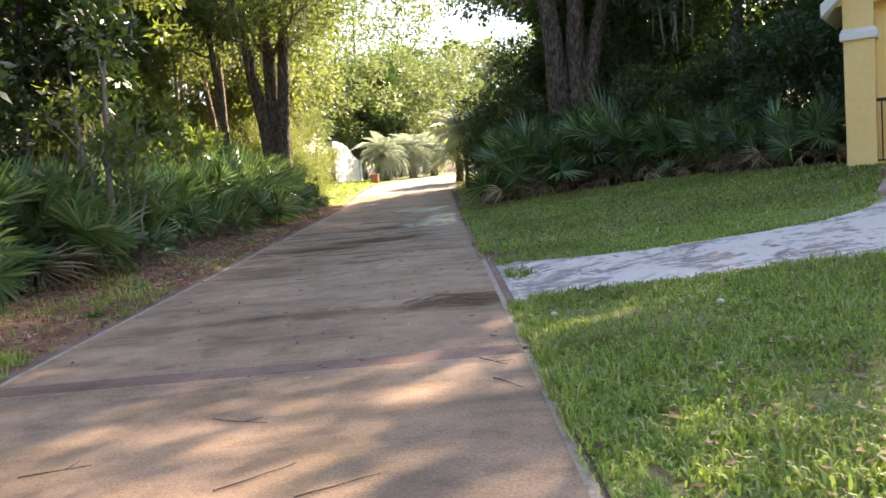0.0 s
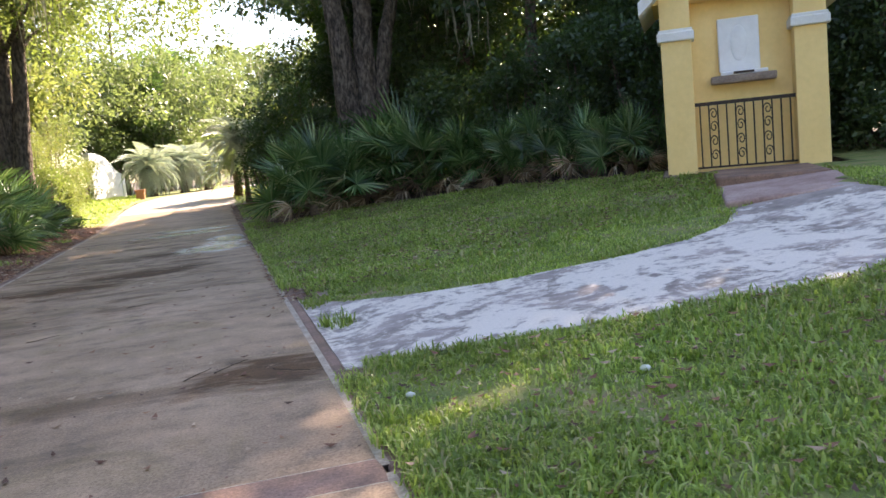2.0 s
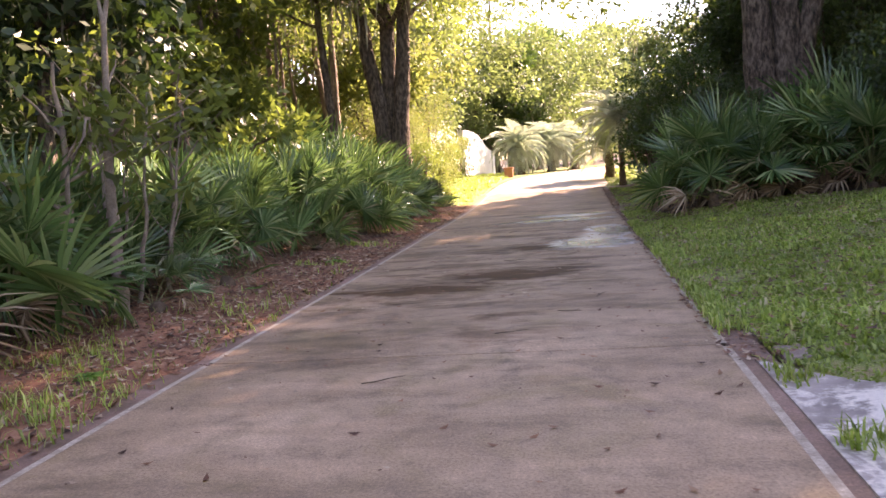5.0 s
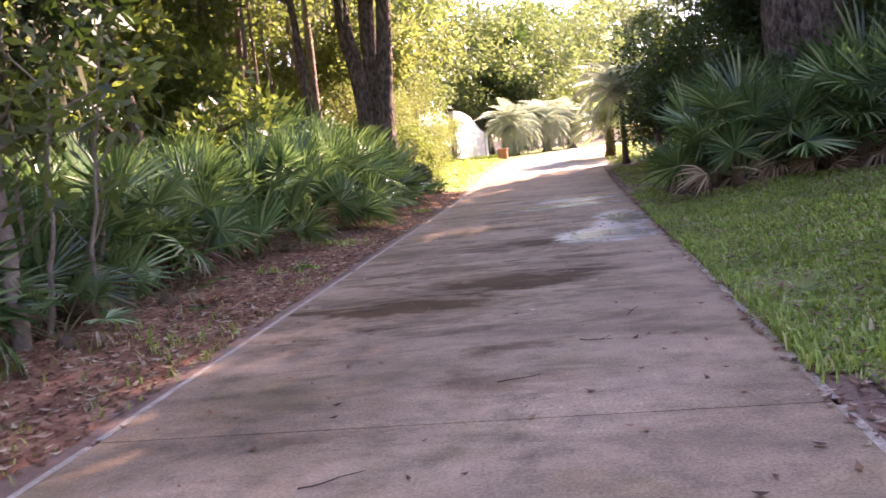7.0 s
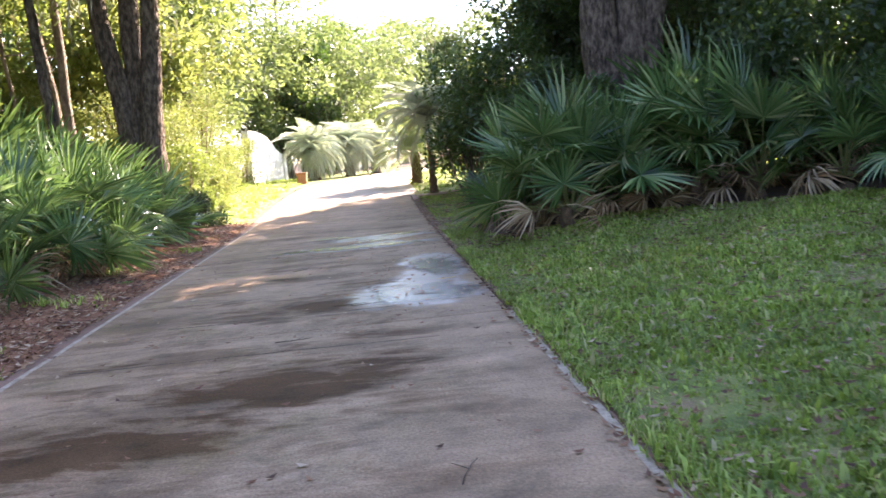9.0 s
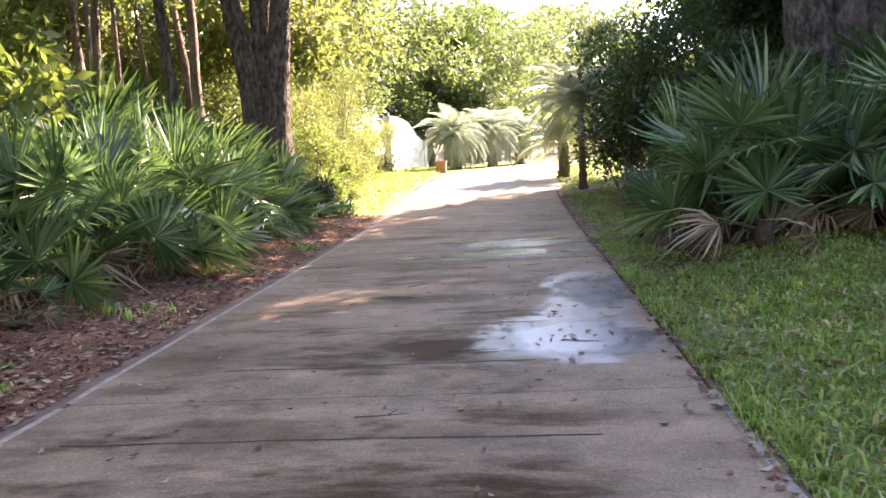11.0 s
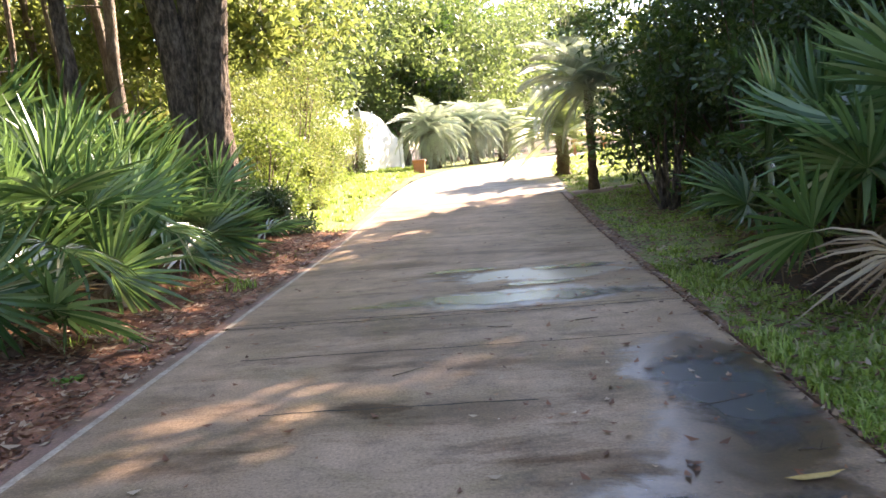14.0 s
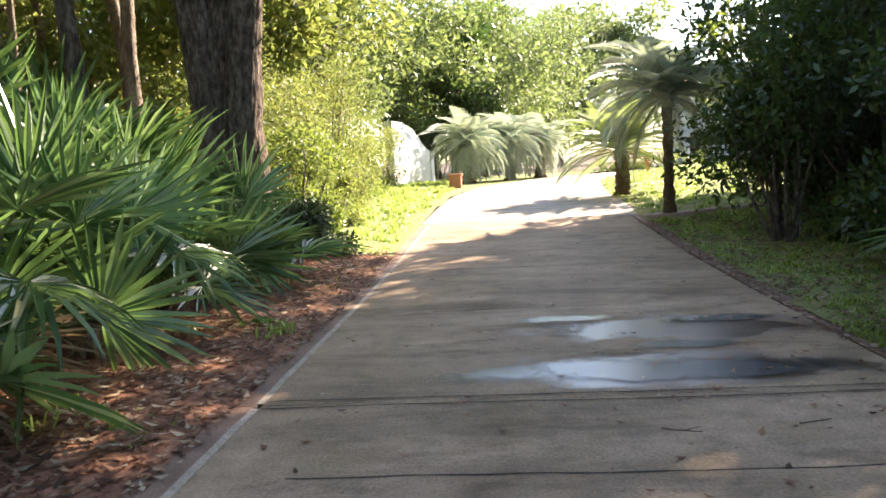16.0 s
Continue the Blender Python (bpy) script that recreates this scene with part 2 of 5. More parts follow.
# darker copy of the leaves: the wood's shade is put into the colour
M_LEAF_SHADED = leaf_mat("shade_darkened_leaves", [(0.0, (0.011, 0.026, 0.009)), (0.6, (0.023, 0.046, 0.015)), (1.0, (0.046, 0.08, 0.025))], 0.45, 0.14, (0.1, 0.2, 0.03))
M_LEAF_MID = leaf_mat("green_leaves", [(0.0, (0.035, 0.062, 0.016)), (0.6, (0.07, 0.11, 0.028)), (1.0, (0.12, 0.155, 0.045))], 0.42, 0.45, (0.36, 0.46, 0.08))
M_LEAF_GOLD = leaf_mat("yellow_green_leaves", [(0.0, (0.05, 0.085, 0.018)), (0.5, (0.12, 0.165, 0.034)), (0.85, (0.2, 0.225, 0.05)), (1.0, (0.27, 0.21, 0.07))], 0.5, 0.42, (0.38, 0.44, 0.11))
# grey-green of mossy far crowns, paled to carry haze and glare
M_LEAF_PALE = leaf_mat("hazed_mossy_leaves", [(0.0, (0.05, 0.085, 0.03)), (0.6, (0.10, 0.15, 0.05)), (1.0, (0.19, 0.23, 0.10))], 0.5, 0.4, (0.36, 0.46, 0.13))
M_LEAF_PINE = leaf_mat("pine_needles", [(0.0, (0.03, 0.07, 0.02)), (0.6, (0.06, 0.12, 0.03)), (1.0, (0.10, 0.17, 0.05))], 0.6, 0.3, (0.3, 0.5, 0.08))
M_MOSS = leaf_mat("hanging_moss", [(0.0, (0.14, 0.14, 0.10)), (1.0, (0.28, 0.27, 0.2))], 0.9, 0.3, (0.4, 0.4, 0.25), 0.15)
M_FALLEN = leaf_mat("fallen_leaves", [(0.0, (0.055, 0.024, 0.014)), (0.4, (0.19, 0.072, 0.036)), (0.75, (0.31, 0.16, 0.085)), (1.0, (0.5, 0.39, 0.27))], 0.7, 0.1, (0.4, 0.2, 0.08))
M_STICK = plain("dry_stick", [(0.3, (0.05, 0.035, 0.025)), (0.7, (0.12, 0.085, 0.06))], 20, 0.9)
M_STUCCO = plain("yellow_stucco", [(0.25, (0.83, 0.57, 0.235)), (0.5, (0.87, 0.62, 0.27)), (0.75, (0.90, 0.66, 0.31))], 0.9, 0.9, 0.2, 0.003, 14, grain=0.1)
M_WHITE = plain("white_stucco", [(0.25, (0.62, 0.61, 0.58)), (0.6, (0.76, 0.75, 0.72)), (0.8, (0.8, 0.79, 0.77))], 1.5, 0.85, 0.2, 0.003, 12, grain=0.15)
M_MARBLE = plain("white_marble", [(0.3, (0.70, 0.71, 0.73)), (0.7, (0.82, 0.83, 0.84))], 1.2, 0.4, 0.1, 0.003, 6, grain=0.12)
M_LEDGE = plain("weathered_stone", [(0.25, (0.16, 0.11, 0.085)), (0.5, (0.26, 0.19, 0.15)), (0.75, (0.36, 0.28, 0.22))], 5, 0.9, 0.6, 0.01, 8)
M_IRON = plain("rusty_iron", [(0.3, (0.018, 0.013, 0.011)), (0.7, (0.05, 0.028, 0.018))], 12, 0.7, 0.3, 0.003, 6)
M_PINK = plain("pink_stone", [(0.25, (0.27, 0.15, 0.125)), (0.5, (0.40, 0.26, 0.22)), (0.75, (0.50, 0.37, 0.32))], 2.5, 0.85, 0.4, 0.006, 12)
M_TERRA = plain("terracotta", [(0.3, (0.36, 0.13, 0.065)), (0.7, (0.50, 0.22, 0.12))], 4, 0.85, 0.3, 0.005)
M_ROOF = plain("clay_roof", [(0.3, (0.28, 0.13, 0.08)), (0.7, (0.42, 0.22, 0.14))], 3, 0.9, 0.4, 0.02)
M_GLASS, _N, _L, _P = node_mat("dark_window_glass")
_P.inputs["Base Color"].default_value = (0.02, 0.025, 0.03, 1)
_P.inputs["Roughness"].default_value = 0.08


def path_paint():
    """Grey concrete under white paint that has flaked off in patches."""
    m, N, L, P = node_mat("flaking_white_paint")
    pos = world_pos(N)
    a = noise_node(N, L, pos, 1.5, 7, 0.68, 0.8)
    b = noise_node(N, L, pos, 9, 5, 0.7)
    f = noise_node(N, L, pos, 60, 3, 0.7)
    stone = mix(N, L, 0.6, ramp(N, L, noise_node(N, L, pos, 2.2, 5), [(0.3, (0.2, 0.165, 0.145)), (0.5, (0.34, 0.28, 0.25)), (0.75, (0.5, 0.41, 0.37))]),
                ramp(N, L, b, [(0.3, (0.6,)), (0.7, (1.3,))]), "MULTIPLY")
    mask = calc(N, L, "ADD", a, calc(N, L, "MULTIPLY", calc(N, L, "SUBTRACT", b, 0.5), 0.5))
    sep = N.new("ShaderNodeSeparateXYZ")
    L.new(pos, sep.inputs[0])
    mask = calc(N, L, "ADD", mask, calc(N, L, "MULTIPLY", calc(N, L, "SUBTRACT", sep.outputs[0], 5.0), 0.015))
    worn = calc(N, L, "MULTIPLY", calc(N, L, "SUBTRACT", calc(N, L, "ADD", sep.outputs[0], sep.outputs[1]), 18.0), 0.09, clamp=True)
    mask = calc(N, L, "SUBTRACT", mask, worn)
    paint = calc(N, L, "DIVIDE", calc(N, L, "SUBTRACT", mask, 0.42), 0.1, clamp=True)
    white = mix(N, L, 0.6, (0.73, 0.655, 0.57), ramp(N, L, f, [(0.3, (0.75,)), (0.7, (1.1,))]), "MULTIPLY")
    L.new(mix(N, L, paint, stone, white), P.inputs["Base Color"])
    P.inputs["Roughness"].default_value = 0.75
    bump(N, L, P, calc(N, L, "ADD", calc(N, L, "MULTIPLY", paint, 0.6), calc(N, L, "MULTIPLY", b, 0.5)), 0.4, 0.004)
    return m


M_PATH = path_paint()


# ---- mesh helpers ----
def link_mesh(name, verts, faces, material, parent=None, smooth=False):
    me = bpy.data.meshes.new(name)
    verts = np.asarray(verts, dtype=np.float32)
    if isinstance(faces, np.ndarray):
        k = faces.shape[1]
        me.vertices.add(len(verts))
        me.vertices.foreach_set("co", verts.ravel())
        me.loops.add(faces.size)
        me.loops.foreach_set("vertex_index", faces.astype(np.int32).ravel())
        me.polygons.add(len(faces))
        me.polygons.foreach_set("loop_start", np.arange(0, faces.size, k, dtype=np.int32))
        me.update(calc_edges=True)
    else:
        me.from_pydata(verts.tolist(), [], faces)
    if smooth:
        me.polygons.foreach_set("use_smooth", np.ones(len(me.polygons), dtype=bool))
    me.materials.append(material)
    ob = new(name, me)
    if parent is not None:
        ob.parent = parent
    return ob


def part(name, bm, material, parent=None, label="", smooth=False):
    me = bpy.data.meshes.new(name)
    bm.to_mesh(me)
    bm.free()
    if smooth:
        me.polygons.foreach_set("use_smooth", np.ones(len(me.polygons), dtype=bool))
    me.materials.append(material)
    ob = new(name, me)
    if parent is not None:
        ob.parent = parent
    if label:
        ob["label"] = label
    return ob


def box_bm(x0, y0, z0, x1, y1, z1, bevel=0.01, bm=None):
    own = bm if bm is not None else bmesh.new()
    r = bmesh.ops.create_cube(own, size=1.0)
    for v in r["verts"]:
        v.co = Vector(((x0, x1)[v.co.x > 0], (y0, y1)[v.co.y > 0], (z0, z1)[v.co.z > 0]))
    if bevel:
        edges = list({e for v in r["verts"] for e in v.link_edges})
        bmesh.ops.bevel(own, geom=edges, offset=bevel, segments=2, profile=0.5, affect="EDGES")
    return own


def tube(points, radii, sides=8, rough=0.0, rng=None, furrow=0.0):
    """Verts and quads of a tapered tube along points."""
    pts = np.asarray(points, dtype=float)
    n = len(pts)
    tang = np.gradient(pts, axis=0)
    tang /= np.linalg.norm(tang, axis=1)[:, None] + 1e-9
    ref = np.where(np.abs(tang[:, 2:3]) > 0.9, [[1.0, 0, 0]], [[0, 0, 1.0]])
    a = np.cross(tang, ref)
    a /= np.linalg.norm(a, axis=1)[:, None] + 1e-9
    b = np.cross(tang, a)
    ang = np.linspace(0, 2 * np.pi, sides, endpoint=False)
    rad = np.asarray(radii, dtype=float)[:, None] * np.ones((1, sides))
    if rough and rng is not None:
        rad = rad * (1 + rough * rng.standard_normal((n, sides)))
    if furrow:
        h = np.arange(n)[:, None]
        ridge = np.abs(np.sin(ang[None] * 9 + 1.5 * np.sin(h * 0.47 + ang[None] * 2) + 1.1 * np.sin(h * 1.25 + ang[None] * 5)))
        rad = rad * (1 + furrow * (ridge - 0.5))
    v = pts[:, None] + rad[..., None] * (np.cos(ang)[None, :, None] * a[:, None] + np.sin(ang)[None, :, None] * b[:, None])
    i, j = np.meshgrid(np.arange(n - 1), np.arange(sides), indexing="ij")
    k = (j + 1) % sides
    f = np.stack([i * sides + j, i * sides + k, (i + 1) * sides + k, (i + 1) * sides + j], -1).reshape(-1, 4)
    return v.reshape(-1, 3), f


def joined(pieces):
    vs, fs, o = [], [], 0
    for v, f in pieces:
        vs.append(v)
        fs.append(f + o)
        o += len(v)
    return np.concatenate(vs), np.concatenate(fs)


def smooth01(t):
    t = np.clip(t, 0, 1)
    return t * t * (3 - 2 * t)


def rise(y):
    return 0.42 * smooth01((np.asarray(y, float) - 29) / 18)


def land(x, y):
    """Height of the ground beside the driveway: level on one side, a bank on the other."""
    x, y = np.asarray(x, float), np.asarray(y, float)
    bank = np.interp(x, [2.3, 6.7, 8.4, 14, 40], [0, 0.42, 0.69, 0.8, 0.8]) * (1 - 0.75 * smooth01((y - 26) / 10))
    left = np.interp(-x, [2.3, 4.0, 9.0], [0.0, 0.06, 0.12])
    return rise(y) + bank + left


def tall(x, y):
    return float(land(x, y))


def stuffed(ob, label, category):
    return tagged(ob, label, category, kind="stuff")


# ---- ground, driveway, path ----
def grid_mesh(name, xs, ys, height, material, keep=None):
    X, Y = np.meshgrid(xs, ys, indexing="ij")
    Z = height(X, Y)
    n, m = X.shape
    v = np.stack([X, Y, Z], -1).reshape(-1, 3)
    i, j = np.meshgrid(np.arange(n - 1), np.arange(m - 1), indexing="ij")
    f = np.stack([i * m + j, (i + 1) * m + j, (i + 1) * m + j + 1, i * m + j + 1], -1).reshape(-1, 4)
    if keep is not None:
        f = f[keep(v[f].mean(1))]
    return link_mesh(name, v, f, material, smooth=True)


def uneven(X, Y, amp=0.02):
    return amp * (np.sin(X * 2.1 + 1.3 * np.sin(Y * 1.7)) + np.sin(Y * 2.9 + X * 1.1)) * 0.5


def ground_height(X, Y):
    z = land(X, Y) + uneven(X, Y, 0.03) - 0.045
    on = (np.abs(X) < 2.22) & (Y < 42)
    far = (Y > 38) & (np.abs(X - far_centre(Y)) < 1.9) & (Y < 75)
    return np.where(on | far, rise(Y) - 0.12, z)


FAR = [(36.0, 0.0), (44.0, 0.15), (52.0, 0.9), (60.0, 3.4), (66.0, 8.0), (70.0, 16.0), (72.0, 30.0)]


def far_centre(Y):
    return np.interp(Y, [a for a, _ in FAR], [b for _, b in FAR])


steps_out = [-600, -300, -150, -90, -60]
xs = np.array(steps_out + list(np.arange(-40, -12, 1.5)) + list(np.arange(-12, -2.5, 0.35)) + [-2.4, -2.3, -2.2, -2.0, 0.0, 2.0, 2.2, 2.3, 2.4] + list(np.arange(2.6, 16, 0.35)) + list(np.arange(16, 45, 1.5)) + [60, 90, 150, 300, 600])
ys = np.array([-600, -300, -150, -80, -40, -20, -10] + list(np.arange(-5, 60, 0.4)) + list(np.arange(60, 100, 2)) + [120, 170, 300, 600])
ground = tagged(grid_mesh("ground", xs, ys, ground_height, M_SOIL), "dark woodland soil under leaf litter", "ground", kind="structure")


def on_path(x, y, m=0.03):
    """Where the white walkway and the steps lie."""
    lo = np.interp(x, [2.27, 3.2, 4.2, 5.3, 6.4, 7.2, 7.7, 7.95, 8.2], [10.38, 10.1, 9.7, 9.4, 9.45, 9.9, 10.6, 11.4, 12.5])
    hi = np.interp(x, [2.27, 2.5, 3.0, 3.8, 5.0, 5.8, 6.45, 6.8, 7.3, 7.75], [13.6, 12.9, 12.45, 12.05, 11.8, 11.8, 12.1, 12.45, 13.3, 14.2])
    hi = np.where(x > 6.95, 12.7, hi)
    along, deep = 0.848 * (x - 8.27) - 0.53 * (y - 16.2), 0.53 * (x - 8.27) + 0.848 * (y - 16.2)
    landing = (along > 0.66 + m) & (along < 2.08 - m) & (deep > -3.5) & (deep < 0)
    shrine_foot = (along > -0.1) & (along < 2.6) & (deep > -0.08) & (deep < 2)
    return ((x > 2.2) & (x < 8.2) & (y > lo + m) & (y < hi - m)) | landing | shrine_foot


def lawn_zone(c):
    x, y = c[:, 0], c[:, 1]
    ragged = 0.12 * np.sin(y * 3.1) + 0.1 * np.sin(x * 4.3 + y)
    front = np.interp(x, [2.3, 2.9, 4.3, 5.8, 7.0, 8.0, 8.4, 12], [28.5, 24.6, 25.3, 24.3, 22.4, 19.8, 17.8, 17.5])
    right = (x > 2.05 + 0.2 * ((y > 10.0) & (y < 14.6))) & (y < front + ragged) & (y > -4)
    far_right = (x > 2.16) & (y > 33.5 - 6.0 * (x < 5.4)) & (np.abs(x - far_centre(y)) > 2.16) & (y < 66)
    far_left = (x < far_centre(y) - 2.2) & (y > 33 + ragged * 3) & (x > -9)
    return (right & ~on_path(x, y, 0.12)) | far_right | far_left


lawn_xs, lawn_ys = np.arange(-10.05, 26, 0.1), np.arange(-4, 70, 0.25)
lawn = tagged(grid_mesh("lawn", lawn_xs, lawn_ys, lambda X, Y: land(X, Y) + uneven(X, Y, 0.012) + 0.018, M_TURF, lawn_zone),
              "short patchy green lawn beside the driveway", "lawn", kind="structure")
mulch = tagged(grid_mesh("mulch_bed", np.arange(-4.6, -2.0, 0.08), np.arange(-2.0, 34.5, 0.2), lambda X, Y: land(X, Y) + uneven(X * 2, Y * 2, 0.016) + 0.016 - 0.04 * smooth01((X + 2.3) / 0.25), M_MULCH,
                         lambda c: (c[:, 0] < -2.1 + 0.03 * np.sin(c[:, 1] * 5)) & (c[:, 0] > -4.3 + 0.2 * np.sin(c[:, 1] * 2)) & (c[:, 1] < 33)),
               "reddish bark mulch with dead leaves along the driveway", "mulch", kind="structure")

# driveway of cast slabs between red bands
driveway = tagged(new("driveway"), "brown stained concrete driveway with red edge bands", "driveway", kind="structure")
JOINTS = [-4.0, 2.9, 8.45, 14.1, 20.0, 25.8, 31.6, 37.4]


def slab(name, x0, x1, y0, y1, material, lift=0.0, n=12):
    """A slab that follows the rise of the ground, with worn rounded long edges."""
    ys_ = np.linspace(y0, y1, n)
    prof = [(x0, -0.12), (x0, -0.012), (x0 + 0.012, -0.003), (x0 + 0.03, 0.0), (x1 - 0.03, 0.0), (x1 - 0.012, -0.003), (x1, -0.012), (x1, -0.12)]
    k = len(prof)
    v = np.array([[px, y, float(rise(y)) + pz + lift - (0.006 if y in (y0, y1) else 0)] for y in ys_ for px, pz in prof])
    f = [[i * k + j, i * k + j + 1, (i + 1) * k + j + 1, (i + 1) * k + j] for i in range(n - 1) for j in range(k - 1)]
    f = [q[::-1] for q in f] + [list(range(k)), [(n - 1) * k + j for j in range(k)][::-1]]
    return link_mesh(name, v, f, material, driveway)


for a, b in zip(JOINTS, JOINTS[1:]):
    g0 = 0.16 if a == 8.45 else 0.006
    slab("slab", -1.99, 1.99, a + g0, b - (0.16 if b == 8.45 else 0.006), M_SLAB)
    for s in (-1, 1):
        e = sorted((s * 2.012, s * 2.25))
        slab("edge_band", e[0], e[1], a + 0.004, b - 0.004, M_BAND)
        j = sorted((s * 1.997, s * 2.006))
        if s < 0 or b < 21:
            slab("joint_line", j[0], j[1], a + 0.05, b - 0.05, M_JOINT, -0.002)
slab("cross_band", -1.99, 1.99, 8.305, 8.595, M_BAND, n=4)
for y in (8.297, 8.603):
    slab("joint_line", -1.99, 1.99, y - 0.007, y + 0.007, M_JOINT, -0.001, 2)
# saw cuts and hairline cracks
rng = np.random.default_rng(5)
for y, x0, x1 in ((19.25, -1.6, 1.3), (20.68, -1.2, 1.0), (21.95, -1.4, 1.1), (23.3, -1.0, 0.6), (24.6, -1.5, 1.6), (25.72, -1.95, 1.95), (25.88, -1.95, 1.95), (31.5, -1.9, 1.9), (28.7, -1.2, 0.8)):
    n = 24
    xx = np.linspace(x0, x1, n)
    yy = y + np.cumsum(rng.normal(0, 0.006, n))
    w = 0.007 * (0.6 + rng.random(n))
    z = rise(yy) + 0.0022
    v = np.concatenate([np.stack([xx, yy - w, z], 1), np.stack([xx, yy + w, z], 1)])
    f = np.array([[i, i + 1, n + i + 1, n + i] for i in range(n - 1)])
    link_mesh("crack", v, f, M_DARKJOINT, driveway)

# the driveway's bend past the lawn
n = 60
fy = np.concatenate([np.linspace(37.41, 66, n - 14), np.linspace(66.3, 71.9, 14)])
fx = far_centre(fy)
for _ in range(4):
    fx = np.convolve(np.pad(fx, 2, "edge"), np.ones(5) / 5, "valid")
tx, ty = np.gradient(fx), np.gradient(fy)
ln = np.hypot(tx, ty)
half = np.interp(fy, [37, 45, 60, 72], [2.25, 2.25, 2.7, 3.0])
prof = [(-1, -0.12), (-1, -0.01), (-0.97, 0), (-0.5, 0), (0, 0), (0.5, 0), (0.97, 0), (1, -0.01), (1, -0.12)]
v = np.array([[fx[i] + ty[i] / ln[i] * half[i] * a, fy[i] - tx[i] / ln[i] * half[i] * a, float(rise(fy[i])) + b] for i in range(n) for a, b in prof])
k = len(prof)
f = np.array([[i * k + j, i * k + j + 1, (i + 1) * k + j + 1, (i + 1) * k + j] for i in range(n - 1) for j in range(k - 1)])
# sunlight on the bend comes partly from this lighter slab colour
link_mesh("driveway_bend", v, f, M_PALE, driveway)

# side path that crosses the grass by the far palms
n = 26
cx = np.linspace(2.2, 24, n)
cy = 36.7 + 0.28 * (cx - 2.2) + 0.5 * np.sin(cx * 0.25)
v = np.array([[cx[i], cy[i] + o, tall(cx[i], cy[i]) + h] for i in range(n) for o, h in ((-0.75, -0.08), (-0.75, 0.02), (0.75, 0.02), (0.75, -0.08))])
f = np.array([[i * 4 + j, (i + 1) * 4 + j, (i + 1) * 4 + j + 1, i * 4 + j + 1] for i in range(n - 1) for j in range(3)])
tagged(link_mesh("side_path", v, f, M_PINK), "pale pinkish concrete path across the far grass", "path", kind="structure")

# flaking white path to the shrine: curb to curb stations from the driveway to the steps
north = [(2.11, 13.6), (2.55, 12.85), (3.0, 12.45), (3.8, 12.05), (5.0, 11.8), (5.8, 11.8), (6.45, 12.1), (6.95, 12.75)]
south = [(2.11, 10.35), (2.6, 10.28), (3.2, 10.1), (4.2, 9.7), (5.3, 9.4), (6.4, 9.45), (7.2, 9.9), (7.7, 10.6), (7.95, 11.4), (8.15, 12.4)]


def curve_through(pts, n):
    p = np.array(pts, float)
    s = np.concatenate([[0], np.cumsum(np.hypot(*np.diff(p, axis=0).T))])
    q = np.linspace(0, s[-1], n)
    c = np.stack([np.interp(q, s, p[:, 0]), np.interp(q, s, p[:, 1])], 1)
    for _ in range(2):
        c[1:-1] = (c[:-2] + 2 * c[1:-1] + c[2:]) / 4
    return c


n = 48
A, B = curve_through(north, n), curve_through(south, n)
m = 14
rows_ = []
for i in range(n):
    for j in range(m):
        t = j / (m - 1)
        x, y = A[i] * (1 - t) + B[i] * t
        rows_.append((x, y, tall(x, y) + 0.03 - 0.02 * float(smooth01(1 - (x - 2.15) / 0.6))))
k = m
v = np.array(rows_)
f = [[i * k + j, i * k + j + 1, (i + 1) * k + j + 1, (i + 1) * k + j] for i in range(n - 1) for j in range(k - 1)]
o = len(v)
low = np.concatenate([v[0::k], v[k - 1::k]])
low[:, 2] -= 0.12
v = np.concatenate([v, low])
f += [[i * k, (i + 1) * k, o + i + 1, o + i] for i in range(n - 1)]
f += [[i * k + k - 1, o + n + i, o + n + i + 1, (i + 1) * k + k - 1] for i in range(n - 1)]
f.append(list(range(k)) + [o + n, o])
f = [q[::-1] for q in f]
tagged(link_mesh("walkway", v, f, M_PATH), "concrete walkway with flaking white paint curving to the shrine", "walkway", kind="structure")
# short length of pale curb beyond the walkway
bm = bmesh.new()
for i in range(6):
    y0 = 13.5 + i * 0.33
    x0 = 2.27 + 0.02 * math.sin(i * 2.0)
    box_bm(x0, y0, -0.08, x0 + 0.2 - 0.02 * i, y0 + 0.34, 0.035 - 0.006 * i, 0.015, bm)
tagged(part("curb", bm, M_LEDGE), "short pale concrete curb at the lawn's edge", "curb", kind="structure")


# puddles: thin films of water with ragged, drying rims
PUDDLES = [(0.55, 26.33, 1.4, 0.3), (1.3, 21.35, 0.65, 0.65), (1.6, 23.3, 0.36, 0.9), (0.0, 28.1, 0.45, 0.16), (0.85, 27.0, 0.4, 0.14), (1.3, 27.9, 0.5, 0.18)]
M_WATER.blend_method = "HASHED"
_N, _L = M_WATER.node_tree.nodes, M_WATER.node_tree.links
_pos = world_pos(_N)
_wob = noise_node(_N, _L, _pos, 1.9, 8, 0.68, 0.6)
_all = None
for _cx, _cy, _rx, _ry in PUDDLES:
    _b = blot(_N, _L, _pos, _cx, _cy, _rx, _ry, _wob, 0.4)
    _all = _b if _all is None else calc(_N, _L, "MAXIMUM", _all, _b)
_clear = _N.new("ShaderNodeBsdfTransparent")
_mixs = _N.new("ShaderNodeMixShader")
_L.new(calc(_N, _L, "MULTIPLY", _all, 0.95), _mixs.inputs[0])
_L.new(_clear.outputs[0], _mixs.inputs[1])
_L.new(_N["Principled BSDF"].outputs[0], _mixs.inputs[2])
_L.new(_mixs.outputs[0], _N["Material Output"].inputs[0])
